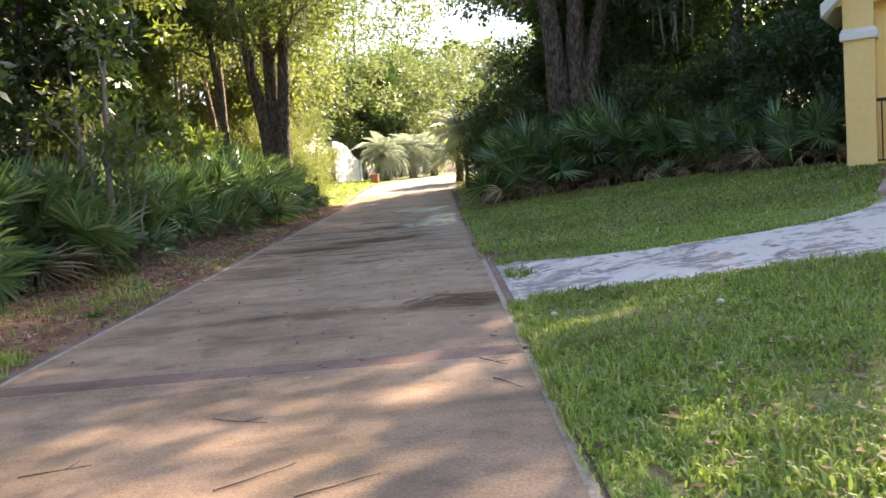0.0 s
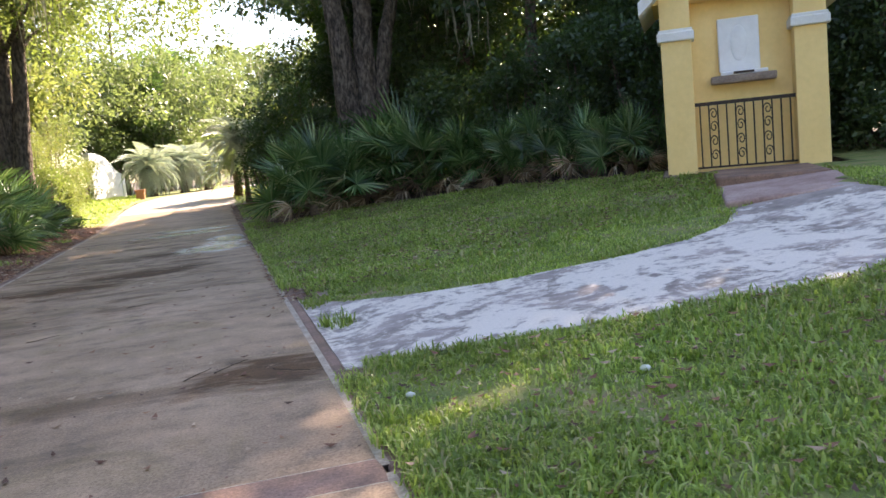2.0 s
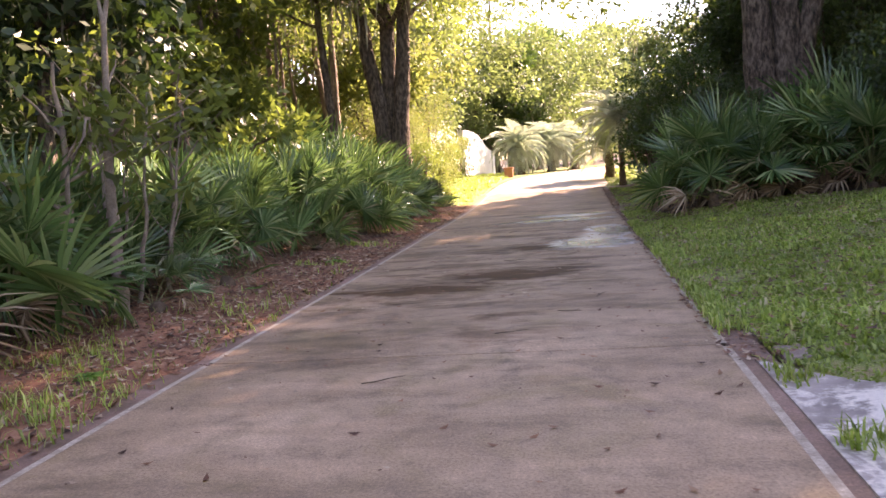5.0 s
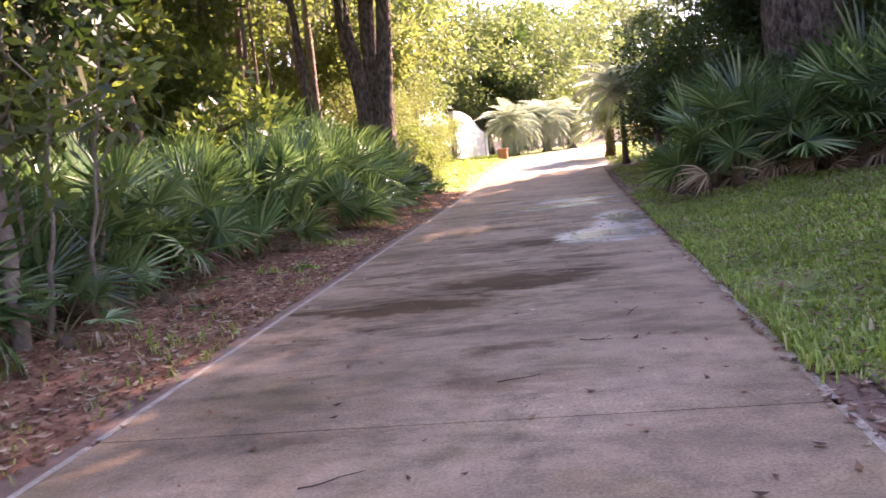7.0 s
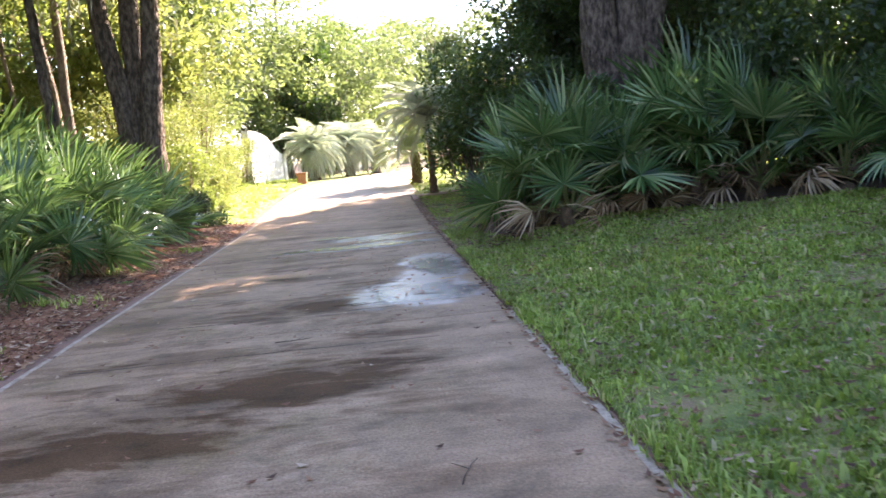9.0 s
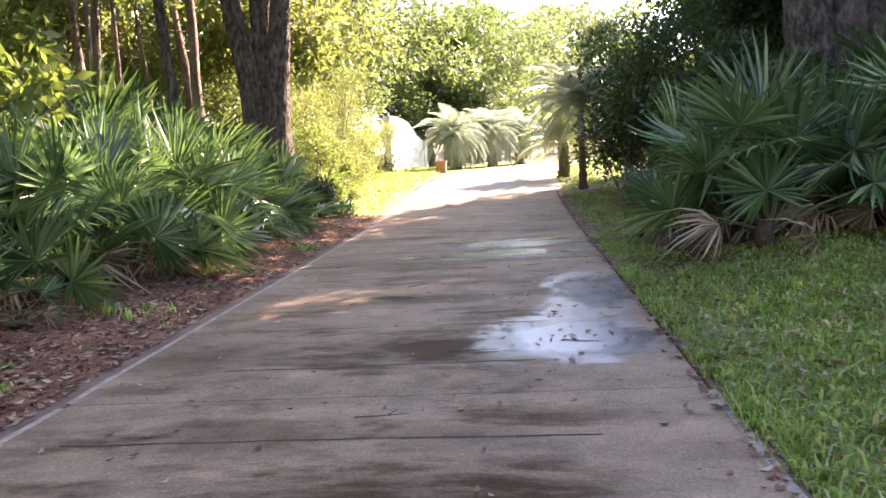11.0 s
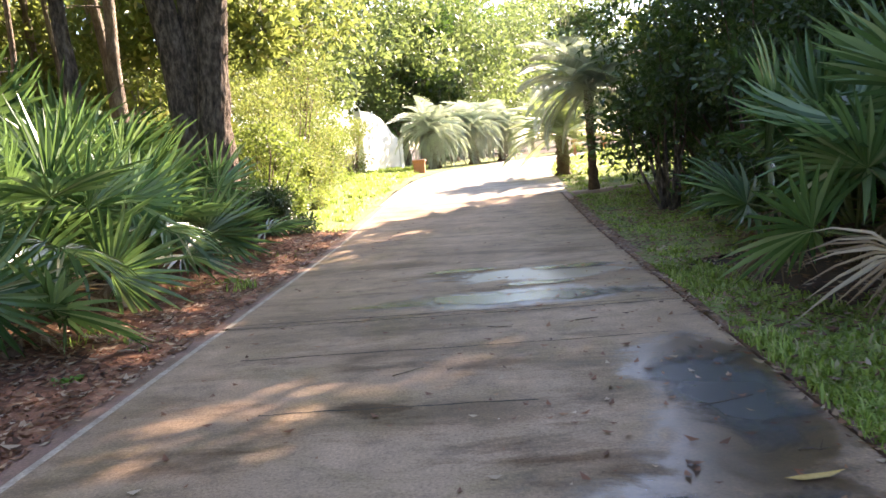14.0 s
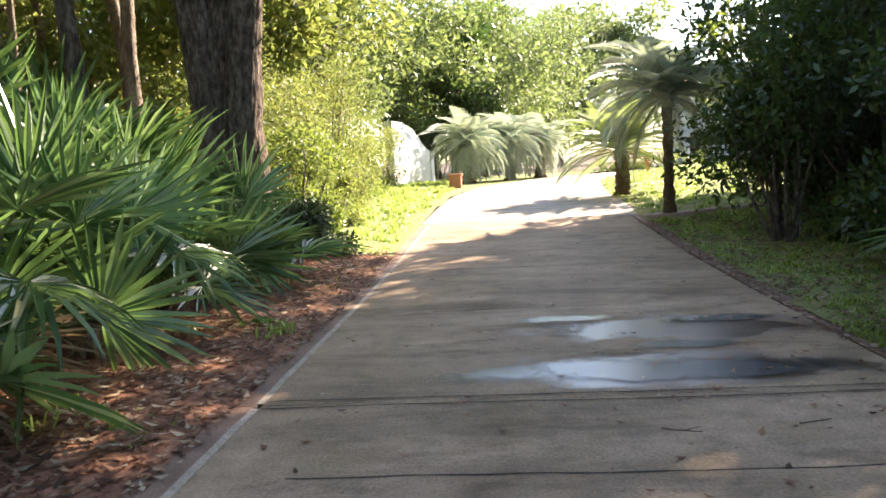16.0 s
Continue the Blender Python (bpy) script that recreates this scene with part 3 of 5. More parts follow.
for k, (cx, cy, rx, ry) in enumerate(PUDDLES):
    n_ = 48
    a_ = np.linspace(0, 2 * np.pi, n_, endpoint=False)
    x_, y_ = np.minimum(cx + 1.5 * rx * np.cos(a_), 1.975), cy + 1.5 * ry * np.sin(a_)
    v_ = [(cx, cy, float(rise(cy)) + 0.0035 + 0.0006 * k)] + [(p, q, float(rise(q)) + 0.0035 + 0.0006 * k) for p, q in zip(x_, y_)]
    tagged(link_mesh("puddle", v_, [[0, 1 + i, 1 + (i + 1) % n_] for i in range(n_)], M_WATER), "shallow rain puddle shining on the driveway", "puddle", "puddles on the driveway")

# ---- yellow shrine beside the path ----
shrine = tagged(new("shrine"), "yellow stucco shrine with white trim and a barred niche", "shrine")
FZ = 0.66
FRONT = 15.75
part("plinth", box_bm(8.02, FRONT - 0.06, 0.3, 11.05, 17.6, FZ + 0.06, 0.02), M_LEDGE, shrine, "weathered stone base")
for x0 in (8.12, 10.4):
    part("pillar", box_bm(x0, FRONT, FZ + 0.06, x0 + 0.54, FRONT + 0.5, 3.42, 0.015), M_STUCCO, shrine)
    bm = box_bm(x0 - 0.06, FRONT - 0.06, 2.77, x0 + 0.60, FRONT + 0.56, 2.91, 0.02)
    box_bm(x0 - 0.03, FRONT - 0.03, 2.905, x0 + 0.57, FRONT + 0.53, 2.955, 0.01, bm)
    part("capital", bm, M_WHITE, shrine, "white moulded band round the pillar")
part("back_wall", box_bm(8.4, FRONT + 0.38, FZ + 0.06, 10.7, FRONT + 0.6, 3.6, 0.01), M_STUCCO, shrine)
part("side_wall", box_bm(8.14, FRONT + 0.5, FZ + 0.06, 8.4, 17.5, 3.42, 0.01), M_STUCCO, shrine)
part("side_wall", box_bm(10.68, FRONT + 0.5, FZ + 0.06, 10.92, 17.5, 3.42, 0.01), M_STUCCO, shrine)
part("ledge", box_bm(8.98, FRONT + 0.14, 2.06, 10.12, FRONT + 0.4, 2.18, 0.025), M_LEDGE, shrine, "chipped brown stone ledge")
bm = box_bm(9.16, FRONT + 0.22, 2.18, 9.98, FRONT + 0.385, 2.24, 0.015)
part("tablet_foot", bm, M_MARBLE, shrine)
part("tablet", box_bm(9.14, FRONT + 0.3, 2.24, 9.86, FRONT + 0.385, 3.05, 0.02), M_MARBLE, shrine, "blank white marble tablet")
part("plaque", box_bm(9.38, FRONT + 0.205, 2.195, 9.74, FRONT + 0.222, 2.23, 0.004), M_IRON, shrine, "small dark metal plaque")
# soft raised oval on the tablet
bm = bmesh.new()
bmesh.ops.create_uvsphere(bm, u_segments=20, v_segments=10, radius=1)
bmesh.ops.transform(bm, matrix=Matrix.Translation((9.5, FRONT + 0.3, 2.66)) @ Matrix.Diagonal((0.15, 0.01, 0.27, 1)), verts=bm.verts)
part("relief", bm, M_MARBLE, shrine, smooth=True)
# gable with white eaves
bm = bmesh.new()
tri_ = [(8.0, 3.35), (11.06, 3.35), (9.53, 4.5)]
fr = [bm.verts.new((x, FRONT + 0.05, z)) for x, z in tri_]
bk = [bm.verts.new((x, 17.5, z)) for x, z in tri_]
bm.faces.new(fr), bm.faces.new(bk[::-1])
for i in range(3):
    bm.faces.new((fr[i], bk[i], bk[(i + 1) % 3], fr[(i + 1) % 3]))
bmesh.ops.recalc_face_normals(bm, faces=bm.faces)
part("gable", bm, M_STUCCO, shrine)
for s in (-1, 1):
    bm = bmesh.new()
    x_out, x_in = 9.53 + s * 1.76, 9.53
    pts = [(x_out, 3.18), (x_out, 3.38), (x_in, 4.72), (x_in, 4.52)]
    fr = [bm.verts.new((x, FRONT - 0.25, z)) for x, z in pts]
    bk = [bm.verts.new((x, 17.8, z)) for x, z in pts]
    bm.faces.new(fr), bm.faces.new(bk[::-1])
    for i in range(4):
        bm.faces.new((fr[i], bk[i], bk[(i + 1) % 4], fr[(i + 1) % 4]))
    bmesh.ops.recalc_face_normals(bm, faces=bm.faces)
    part("eave", bm, M_WHITE, shrine, "white boarded eave")
# wrought iron railing across the niche
railing = tagged(new("railing"), "rusty wrought iron railing with scrolls across the niche", "railing")


def bar(p, q, r, name, parent, sides=6):
    v_, f_ = tube([p, q], [r, r], sides)
    return link_mesh(name, v_, f_, M_IRON, parent, True)


RX0, RX1, RZ0, RZ1, RY = 8.66, 10.40, FZ + 0.12, 1.78, FRONT + 0.12
part("top_rail", box_bm(RX0, RY - 0.025, RZ1 - 0.03, RX1, RY + 0.025, RZ1 + 0.025, 0.006), M_IRON, railing)
part("bottom_rail", box_bm(RX0, RY - 0.015, RZ0, RX1, RY + 0.015, RZ0 + 0.03, 0.005), M_IRON, railing)
nb = 11
xsb = np.linspace(RX0 + 0.09, RX1 - 0.09, nb)
for x in xsb:
    bar((x, RY, RZ0 + 0.02), (x, RY, RZ1 - 0.01), 0.015, "baluster", railing)
for k in (1, 4, 7):
    c = (xsb[k] + xsb[k + 1]) / 2
    for s, z0 in ((1, RZ0 + 0.14), (-1, RZ0 + 0.36), (1, RZ0 + 0.58), (-1, RZ0 + 0.78)):
        th = np.linspace(0, 2.6 * np.pi, 26)
        rr = 0.072 * (1 - 0.75 * th / th[-1])
        pts = np.stack([c + s * rr * np.cos(th), np.full(26, RY), z0 + 0.06 + 1.3 * rr * np.sin(th)], 1)
        v_, f_ = tube(pts, np.full(26, 0.010), 5)
        link_mesh("scroll", v_, f_, M_IRON, railing, True)
# steps up to the niche
step_stone = tagged(part("stone_step", box_bm(8.75, FRONT - 2.0, 0.3, 10.15, FRONT - 0.07, 0.76, 0.03), M_BAND), "low dark red stone step before the shrine", "step", "steps to the shrine")
bm = box_bm(8.78, FRONT - 3.55, 0.2, 10.2, FRONT - 2.03, 0.6, 0.03)
for q in bm.verts:
    if q.co.z > 0.4:
        q.co.z += -0.035 + 0.075 * (q.co.x - 8.78) + 0.05 * (q.co.y - FRONT + 3.55)
tagged(part("stone_step", bm, M_PINK), "broad pink stone landing before the shrine", "step", "steps to the shrine")
# the shrine stands turned towards the driveway
_turn = Matrix.Translation((8.27, 16.2, 0)) @ Matrix.Rotation(radians(-32), 4, "Z") @ Matrix.Diagonal((0.835, 1, 1, 1)) @ Matrix.Translation((-8.12, -FRONT, 0))
for ob in (shrine, railing):
    ob.matrix_world = _turn
_flat = Matrix.Translation((8.27, 16.2, 0)) @ Matrix.Rotation(radians(-32), 4, "Z") @ Matrix.Translation((-8.12, -FRONT, 0))
for ob in list(scene.objects):
    if ob.name.startswith("stone_step"):
        ob.matrix_world = _flat


# ---- plants ----
def leaves(centres, radii, count, size, rng, shell=0.55, droop=0.0, slim=0.42):
    """Folded leaf quads scattered through ellipsoid clumps, thicker towards the outside."""
    centres, radii = np.asarray(centres, float), np.asarray(radii, float)
    vol = radii.prod(1) ** (2 / 3)
    which = rng.choice(len(centres), count, p=vol / vol.sum())
    d = rng.standard_normal((count, 3))
    d /= np.linalg.norm(d, axis=1)[:, None]
    r = shell + (1 - shell) * rng.random(count) ** 0.6
    r *= 1 + 0.16 * rng.standard_normal(count)
    pos = centres[which] + d * radii[which] * r[:, None]
    axis = d * 0.7 + rng.standard_normal((count, 3)) * 0.8
    axis[:, 2] -= droop
    axis /= np.linalg.norm(axis, axis=1)[:, None]
    side = np.cross(axis, rng.standard_normal((count, 3)))
    side /= np.linalg.norm(side, axis=1)[:, None] + 1e-9
    up = np.cross(axis, side)
    ln = size * (0.55 + 0.9 * rng.random(count))[:, None]
    wd = ln * slim
    a = pos
    b = pos + axis * ln * 0.45 + side * wd * 0.5 + up * wd * 0.12
    c = pos + axis * ln
    e = pos + axis * ln * 0.5 - side * wd * 0.5 + up * wd * 0.12
    v = np.stack([a, b, c, e], 1).reshape(-1, 3)
    return v, np.arange(4 * count).reshape(-1, 4)


def wavy(p, q, n, rng, amp):
    t = np.linspace(0, 1, n)[:, None]
    pts = np.asarray(p) * (1 - t) + np.asarray(q) * t
    wob = np.cumsum(rng.normal(0, amp, (n, 3)), axis=0)
    wob -= wob[0]
    wob[:, 2] *= 0.3
    return pts + wob


def broad_tree(x, y, h, spread, count, size, bark, leaf, seed, label, r0=0.22, low=0.35, shift=(0, 0), stems=1, moss=0, name="tree", clumps=22):
    rng = np.random.default_rng(seed)
    z0 = tall(x, y) - 0.1
    tree = tagged(new(name), label, "tree")
    tree.location = (x, y, z0)
    wood, ends = [], []
    for s in range(stems):
        ang = rng.random() * 6.28
        lean = np.array([math.cos(ang), math.sin(ang), 0]) * (0.08 * h if stems > 1 else 0.03 * h)
        top = np.array([shift[0], shift[1], 0]) * 0.7 + lean + [0, 0, h * 0.72]
        n = 12
        pts = wavy((0, 0, 0), top, n, rng, 0.03 * h / 12)
        t = np.linspace(0, 1, n)
        rad = r0 * (1 - 0.75 * t) + 0.45 * r0 * np.exp(-t * 14)
        wood.append(tube(pts, rad, 10, 0.05, rng))
        for k in range(9 if stems == 1 else 5):
            i = rng.integers(int(n * low), n)
            a = rng.random() * 6.28
            reach = spread * (0.45 + 0.55 * rng.random())
            end = pts[i] + [math.cos(a) * reach + shift[0] * 0.4, math.sin(a) * reach + shift[1] * 0.4, h * (0.05 + 0.22 * rng.random())]
            lp = wavy(pts[i], end, 7, rng, 0.05)
            wood.append(tube(lp, np.linspace(rad[i] * 0.55, 0.015, 7), 6, 0.04, rng))
            ends += [lp[-1], lp[4]]
    v, f = joined(wood)
    link_mesh("trunk", v, f, bark, tree, True)
    ends = np.array(ends)
    extra = np.stack([shift[0] + rng.normal(0, spread * 0.5, clumps), shift[1] + rng.normal(0, spread * 0.5, clumps), h * (low + 0.1 + (0.9 - low) * rng.random(clumps))], 1)
    cen = np.concatenate([ends, extra])
    rad = spread * (0.16 + 0.2 * rng.random((len(cen), 1))) * np.array([[1.15, 1.15, 0.7]])
    v, f = leaves(cen, rad, count, size, rng)
    link_mesh("crown", v, f, leaf, tree)
    if moss:
        v, f = moss_strands(cen[rng.integers(0, len(cen), moss)], rng)
        link_mesh("hanging_moss", v, f, M_MOSS, tree)["kind"] = "stuff"
    return tree


def under_gap(x, y, h):
    """Trees past the bend stay low enough to leave the sky open above the driveway."""
    az = math.degrees(math.atan2(x - 0.5, y - 14))
    return min(h, 0.158 * math.hypot(x - 0.5, y - 14) + 1.2) if -3.5 < az < 10 and y > 44 else h


def moss_strands(points, rng):
    pieces = []
    for p in points:
        for _ in range(14):
            q = p + rng.normal(0, 0.35, 3)
            ln = 0.5 + 1.1 * rng.random()
            w = 0.012 + 0.03 * rng.random()
            a = rng.random() * 6.28
            d = np.array([math.cos(a), math.sin(a), 0]) * w
            m = rng.normal(0, 0.06, (2, 3))
            pieces.append((np.array([q - d, q + d, q + d * 0.8 + [0, 0, -ln * 0.5] + m[0], q - d * 0.8 + [0, 0, -ln * 0.5] + m[0], q + [0, 0, -ln] + m[1], q + d * 0.2 + [0, 0, -ln] + m[1]]),
                           np.array([[0, 1, 2, 3], [3, 2, 5, 4]])))
    return joined(pieces)


def pine(x, y, h, r0, count, seed, label="tall straight pine with a bare scaly trunk"):
    rng = np.random.default_rng(seed)
    tree = tagged(new("pine_tree"), label, "tree", "pines in the wood")
    tree.location = (x, y, tall(x, y) - 0.1)
    n = 14
    top = (rng.normal(0, 0.04 * h), rng.normal(0, 0.04 * h), h)
    pts = wavy((0, 0, 0), top, n, rng, 0.035)
    t = np.linspace(0, 1, n)
    wood = [tube(pts, r0 * (1 - 0.8 * t) + 0.3 * r0 * np.exp(-t * 25), 9, 0.04, rng)]
    ends = []
    for k in range(12):
        i = rng.integers(int(n * 0.55), n)
        a = rng.random() * 6.28
        e = pts[i] + [math.cos(a) * 1.6 * rng.random() + 0.3, math.sin(a) * 1.6, 0.2 + 0.6 * rng.random()]
        wood.append(tube(np.array([pts[i], (pts[i] + e) / 2 + [0, 0, 0.1], e]), [0.05, 0.035, 0.015], 5))
        ends.append(e)
    for k in range(3):      # dead stubs on the bare trunk
        i = rng.integers(3, int(n * 0.55))
        a = rng.random() * 6.28
        e = pts[i] + [math.cos(a) * 0.8, math.sin(a) * 0.8, 0.1]
        wood.append(tube(np.array([pts[i], e]), [0.03, 0.008], 5))
    v, f = joined(wood)
    link_mesh("trunk", v, f, M_PINE, tree, True)
    v, f = leaves(np.array(ends), np.full((len(ends), 3), 0.75) * [1.2, 1.2, 0.7], count, 0.3, rng, 0.2, 0.0, 0.1)
    link_mesh("crown", v, f, M_LEAF_PINE, tree)
    return tree


def shrub(x, y, h, spread, count, size, leaf, seed, label, name="shrub", low=0.12, group="", clumps=11):
    rng = np.random.default_rng(seed)
    ob = tagged(new(name), label, "shrub", group)
    ob.location = (x, y, tall(x, y) - 0.05)
    wood, ends = [], []
    for k in range(clumps):
        a = rng.random() * 6.28
        rr = spread * math.sqrt(rng.random()) * 0.8
        z = h * (low + (0.92 - low) * rng.random()) * (1 - 0.35 * (rr / spread) ** 2)
        e = np.array([math.cos(a) * rr, math.sin(a) * rr, z])
        wood.append(tube(wavy((0.15 * math.cos(a), 0.15 * math.sin(a), 0), e, 6, rng, 0.03), np.linspace(0.035, 0.008, 6), 5))
        ends.append(e)
    v, f = joined(wood)
    link_mesh("branchwork", v, f, M_BARK, ob, True)
    rad = np.array([[1, 1, 0.85]]) * (0.24 + 0.2 * rng.random((clumps, 1))) * max(spread, h * 0.45)
    v, f = leaves(np.array(ends), rad, count, size, rng, 0.35)
    v[:, 2] = np.maximum(v[:, 2], 0.06)
    link_mesh("foliage", v, f, leaf, ob)
    return ob


# fan palm fronds: a few shared blades
def frond_mesh(seed, blade, stalk, n=24, spread=215, length=0.72, stem=0.8, droop=0.25, wide=0.05, tilt=0.0):
    """A stalk along +x that carries a fan of folded pointed leaflets, bent by tilt degrees at its hub."""
    rng = np.random.default_rng(seed)
    pieces = []
    hub = np.array([stem, 0, 0.0])
    ct, st = math.cos(radians(tilt)), math.sin(radians(tilt))
    for k in range(n):
        a = radians(-spread / 2 + spread * k / (n - 1)) + rng.normal(0, 0.03)
        ln = length * (0.72 + 0.28 * math.cos(a * 0.75)) * (0.9 + 0.2 * rng.random())
        d = np.array([math.cos(a), math.sin(a), 0.0])
        s = np.array([-math.sin(a), math.cos(a), 0.0])
        w = wide * (0.8 + 0.4 * rng.random()) * 0.5
        dr = droop * (0.6 + 0.8 * rng.random())
        lift = 0.10 * abs(math.sin(a)) + rng.normal(0, 0.015)

        def at(t, o, up=0.0):
            q = d * ln * t + s * o + np.array([0, 0, up + lift * t - dr * ln * t ** 2.6])
            return hub + np.array([q[0] * ct - q[2] * st, q[1], q[0] * st + q[2] * ct])
        pieces.append(np.array([at(0.4, w, 0.012), at(0.4, 0, -0.006), at(0.4, -w, 0.012), at(0.75, w * 0.62, 0.006), at(0.75, 0, -0.006), at(0.75, -w * 0.62, 0.006), at(1.0, 0)]))
    vs, fs, mats, tones = [hub.tolist()], [], [], []
    for p in pieces:
        o = len(vs)
        vs += p.tolist()
        tones += [rng.random()] * 6
        fs += [[0, o, o + 1], [0, o + 1, o + 2], [o, o + 3, o + 4, o + 1], [o + 1, o + 4, o + 5, o + 2], [o + 3, o + 6, o + 4], [o + 4, o + 6, o + 5]]
        mats += [0] * 6
    o = len(vs)
    tv, tf = tube(np.array([[0, 0, 0], [stem * 0.5, 0, 0.03], [stem * 0.97, 0, 0]]), [0.014, 0.011, 0.007], 5)
    vs += tv.tolist()
    fs += (tf + o).tolist() + [[o + 10 + i, o + 10 + (i + 1) % 5, 0] for i in range(5)]
    mats += [1] * (len(tf) + 5)
    tones += [0.5] * (len(tf) + 5)
    me = bpy.data.meshes.new("frond")
    me.from_pydata(vs, [], fs)
    me.materials.append(blade), me.materials.append(stalk)
    me.polygons.foreach_set("material_index", mats)
    me.attributes.new("leaflet_tone", "FLOAT", "FACE").data.foreach_set("value", tones)
    return me


FRONDS = [frond_mesh(40 + k, M_PALM, M_STALK, n, sp, 0.62, 0.85, dr, 0.047, tl)
          for k, (n, sp, dr, tl) in enumerate(((26, 250, 0.08, -30), (24, 225, 0.16, 20), (28, 275, 0.1, 50), (22, 200, 0.06, -5), (26, 255, 0.28, -45), (25, 265, 0.14, 35), (23, 240, 0.22, 5)))]
DEADS = [frond_mesh(60 + k, M_DEAD, M_FIBRE, 16, 130, 0.6, 0.7, 0.7, 0.035) for k in range(2)]


def palmetto(x, y, size, n, seed, dead=2, label="saw palmetto with stiff green fan fronds", low=8, group="palmettos along the driveway"):
    rng = np.random.default_rng(seed)
    ob = tagged(new("palmetto"), label, "palm", group)
    ob.location = (x, y, tall(x, y) - 0.02)
    v, f = tube(wavy((0, 0, -0.05), (rng.normal(0, 0.1), rng.normal(0, 0.1), 0.28 * size), 5, rng, 0.02), [0.13, 0.12, 0.11, 0.1, 0.05], 8, 0.12, rng)
    link_mesh("stump", v, f, M_FIBRE, ob)
    for k in range(n + dead):
        gone = k >= n
        me = (DEADS if gone else FRONDS)[rng.integers(0, 2 if gone else 7)]
        fr = bpy.data.objects.new("dead_frond" if gone else "frond", me)
        scene.collection.objects.link(fr)
        fr.parent = ob
        az = 360 * (k / n + 0.06 * rng.random()) + 137 * (k % 3)
        el = -12 + 18 * rng.random() if gone else low + 68 * (k / n) ** 0.85 + 8 * rng.random()
        s = size * (0.8 + 0.35 * rng.random()) * (0.8 if gone else 1)
        fr.matrix_basis = Matrix.Translation((0, 0, 0.16 * size + (0.1 if gone else 0))) @ Euler((0, 0, radians(az))).to_matrix().to_4x4() @ \
            Euler((radians(rng.normal(0, 42)), radians(-el), 0)).to_matrix().to_4x4() @ Matrix.Scale(s, 4)
    return ob


# palmettos under the trees on the level side
LEFT_PALMS = [(-5.9, 30.2, 1.9), (-6.7, 28.4, 2.0), (-4.75, 14.5, 1.35), (-5.5, 13.5, 1.5), (-4.75, 15.4, 1.3), (-5.0, 12.6, 1.2), (-5.1, 15.0, 1.2), (-6.2, 15.6, 1.35), (-5.4, 16.3, 1.15), (-7.0, 17.2, 1.4), (-6.3, 14.0, 1.3),
              (-5.6, 17.3, 1.1), (-4.9, 18.4, 1.1), (-6.3, 18.6, 1.35), (-4.6, 19.6, 1.0), (-5.7, 20.1, 1.3), (-4.7, 20.9, 1.2), (-6.4, 21.3, 1.4), (-5.4, 22.0, 1.25),
              (-4.5, 22.7, 1.1), (-6.1, 23.2, 1.4), (-4.9, 24.0, 1.25), (-5.7, 24.8, 1.4), (-4.5, 25.4, 1.2), (-6.6, 25.6, 1.5), (-5.2, 26.3, 1.35), (-4.4, 27.2, 1.2),
              (-5.9, 27.6, 1.45), (-4.8, 28.5, 1.3), (-4.3, 29.6, 1.15), (-5.5, 29.6, 1.4), (-4.6, 30.9, 1.1), (-7.4, 22.6, 1.6), (-7.6, 26.6, 1.7), (-7.0, 29.0, 1.6), (-5.2, 17.4, 1.1), (-4.15, 27.9, 1.4), (-4.3, 26.1, 1.4), (-4.5, 29.1, 1.5), (-3.95, 30.4, 1.15), (-4.2, 24.6, 1.25)]
for k, (x, y, s) in enumerate(LEFT_PALMS):
    palmetto(x, y, s, 13, 300 + k, dead=2 + k % 3)
# small seedlings at the bed's front
for k, (x, y, s) in enumerate([(-3.7, 16.4, 0.5), (-3.65, 22.1, 0.5), (-3.55, 25.0, 0.62), (-3.6, 18.2, 0.45)]):
    palmetto(x, y, s, 6, 360 + k, 1, "small palmetto seedling with few fan fronds", 15)
# along the dark thicket on the bank
RIGHT_PALMS = [(3.75, 24.7, 1.35), (4.4, 25.9, 1.5), (5.1, 25.6, 1.35), (3.7, 26.4, 1.4), (5.9, 25.2, 1.5), (6.5, 24.3, 1.4), (7.2, 23.3, 1.45), (7.7, 22.0, 1.4),
               (8.2, 20.9, 1.35), (8.7, 19.6, 1.3), (8.9, 18.4, 1.2), (5.4, 27.0, 1.7), (6.9, 25.8, 1.75), (8.3, 24.0, 1.7), (9.2, 21.9, 1.6), (4.2, 28.2, 1.3)]
for k, (x, y, s) in enumerate(RIGHT_PALMS):
    palmetto(x, y, s * (0.72 if y < 24.2 else 1), 14, 400 + k, dead=3 + k % 3, label="saw palmetto with green and withered fan fronds", group="palmettos at the thicket")


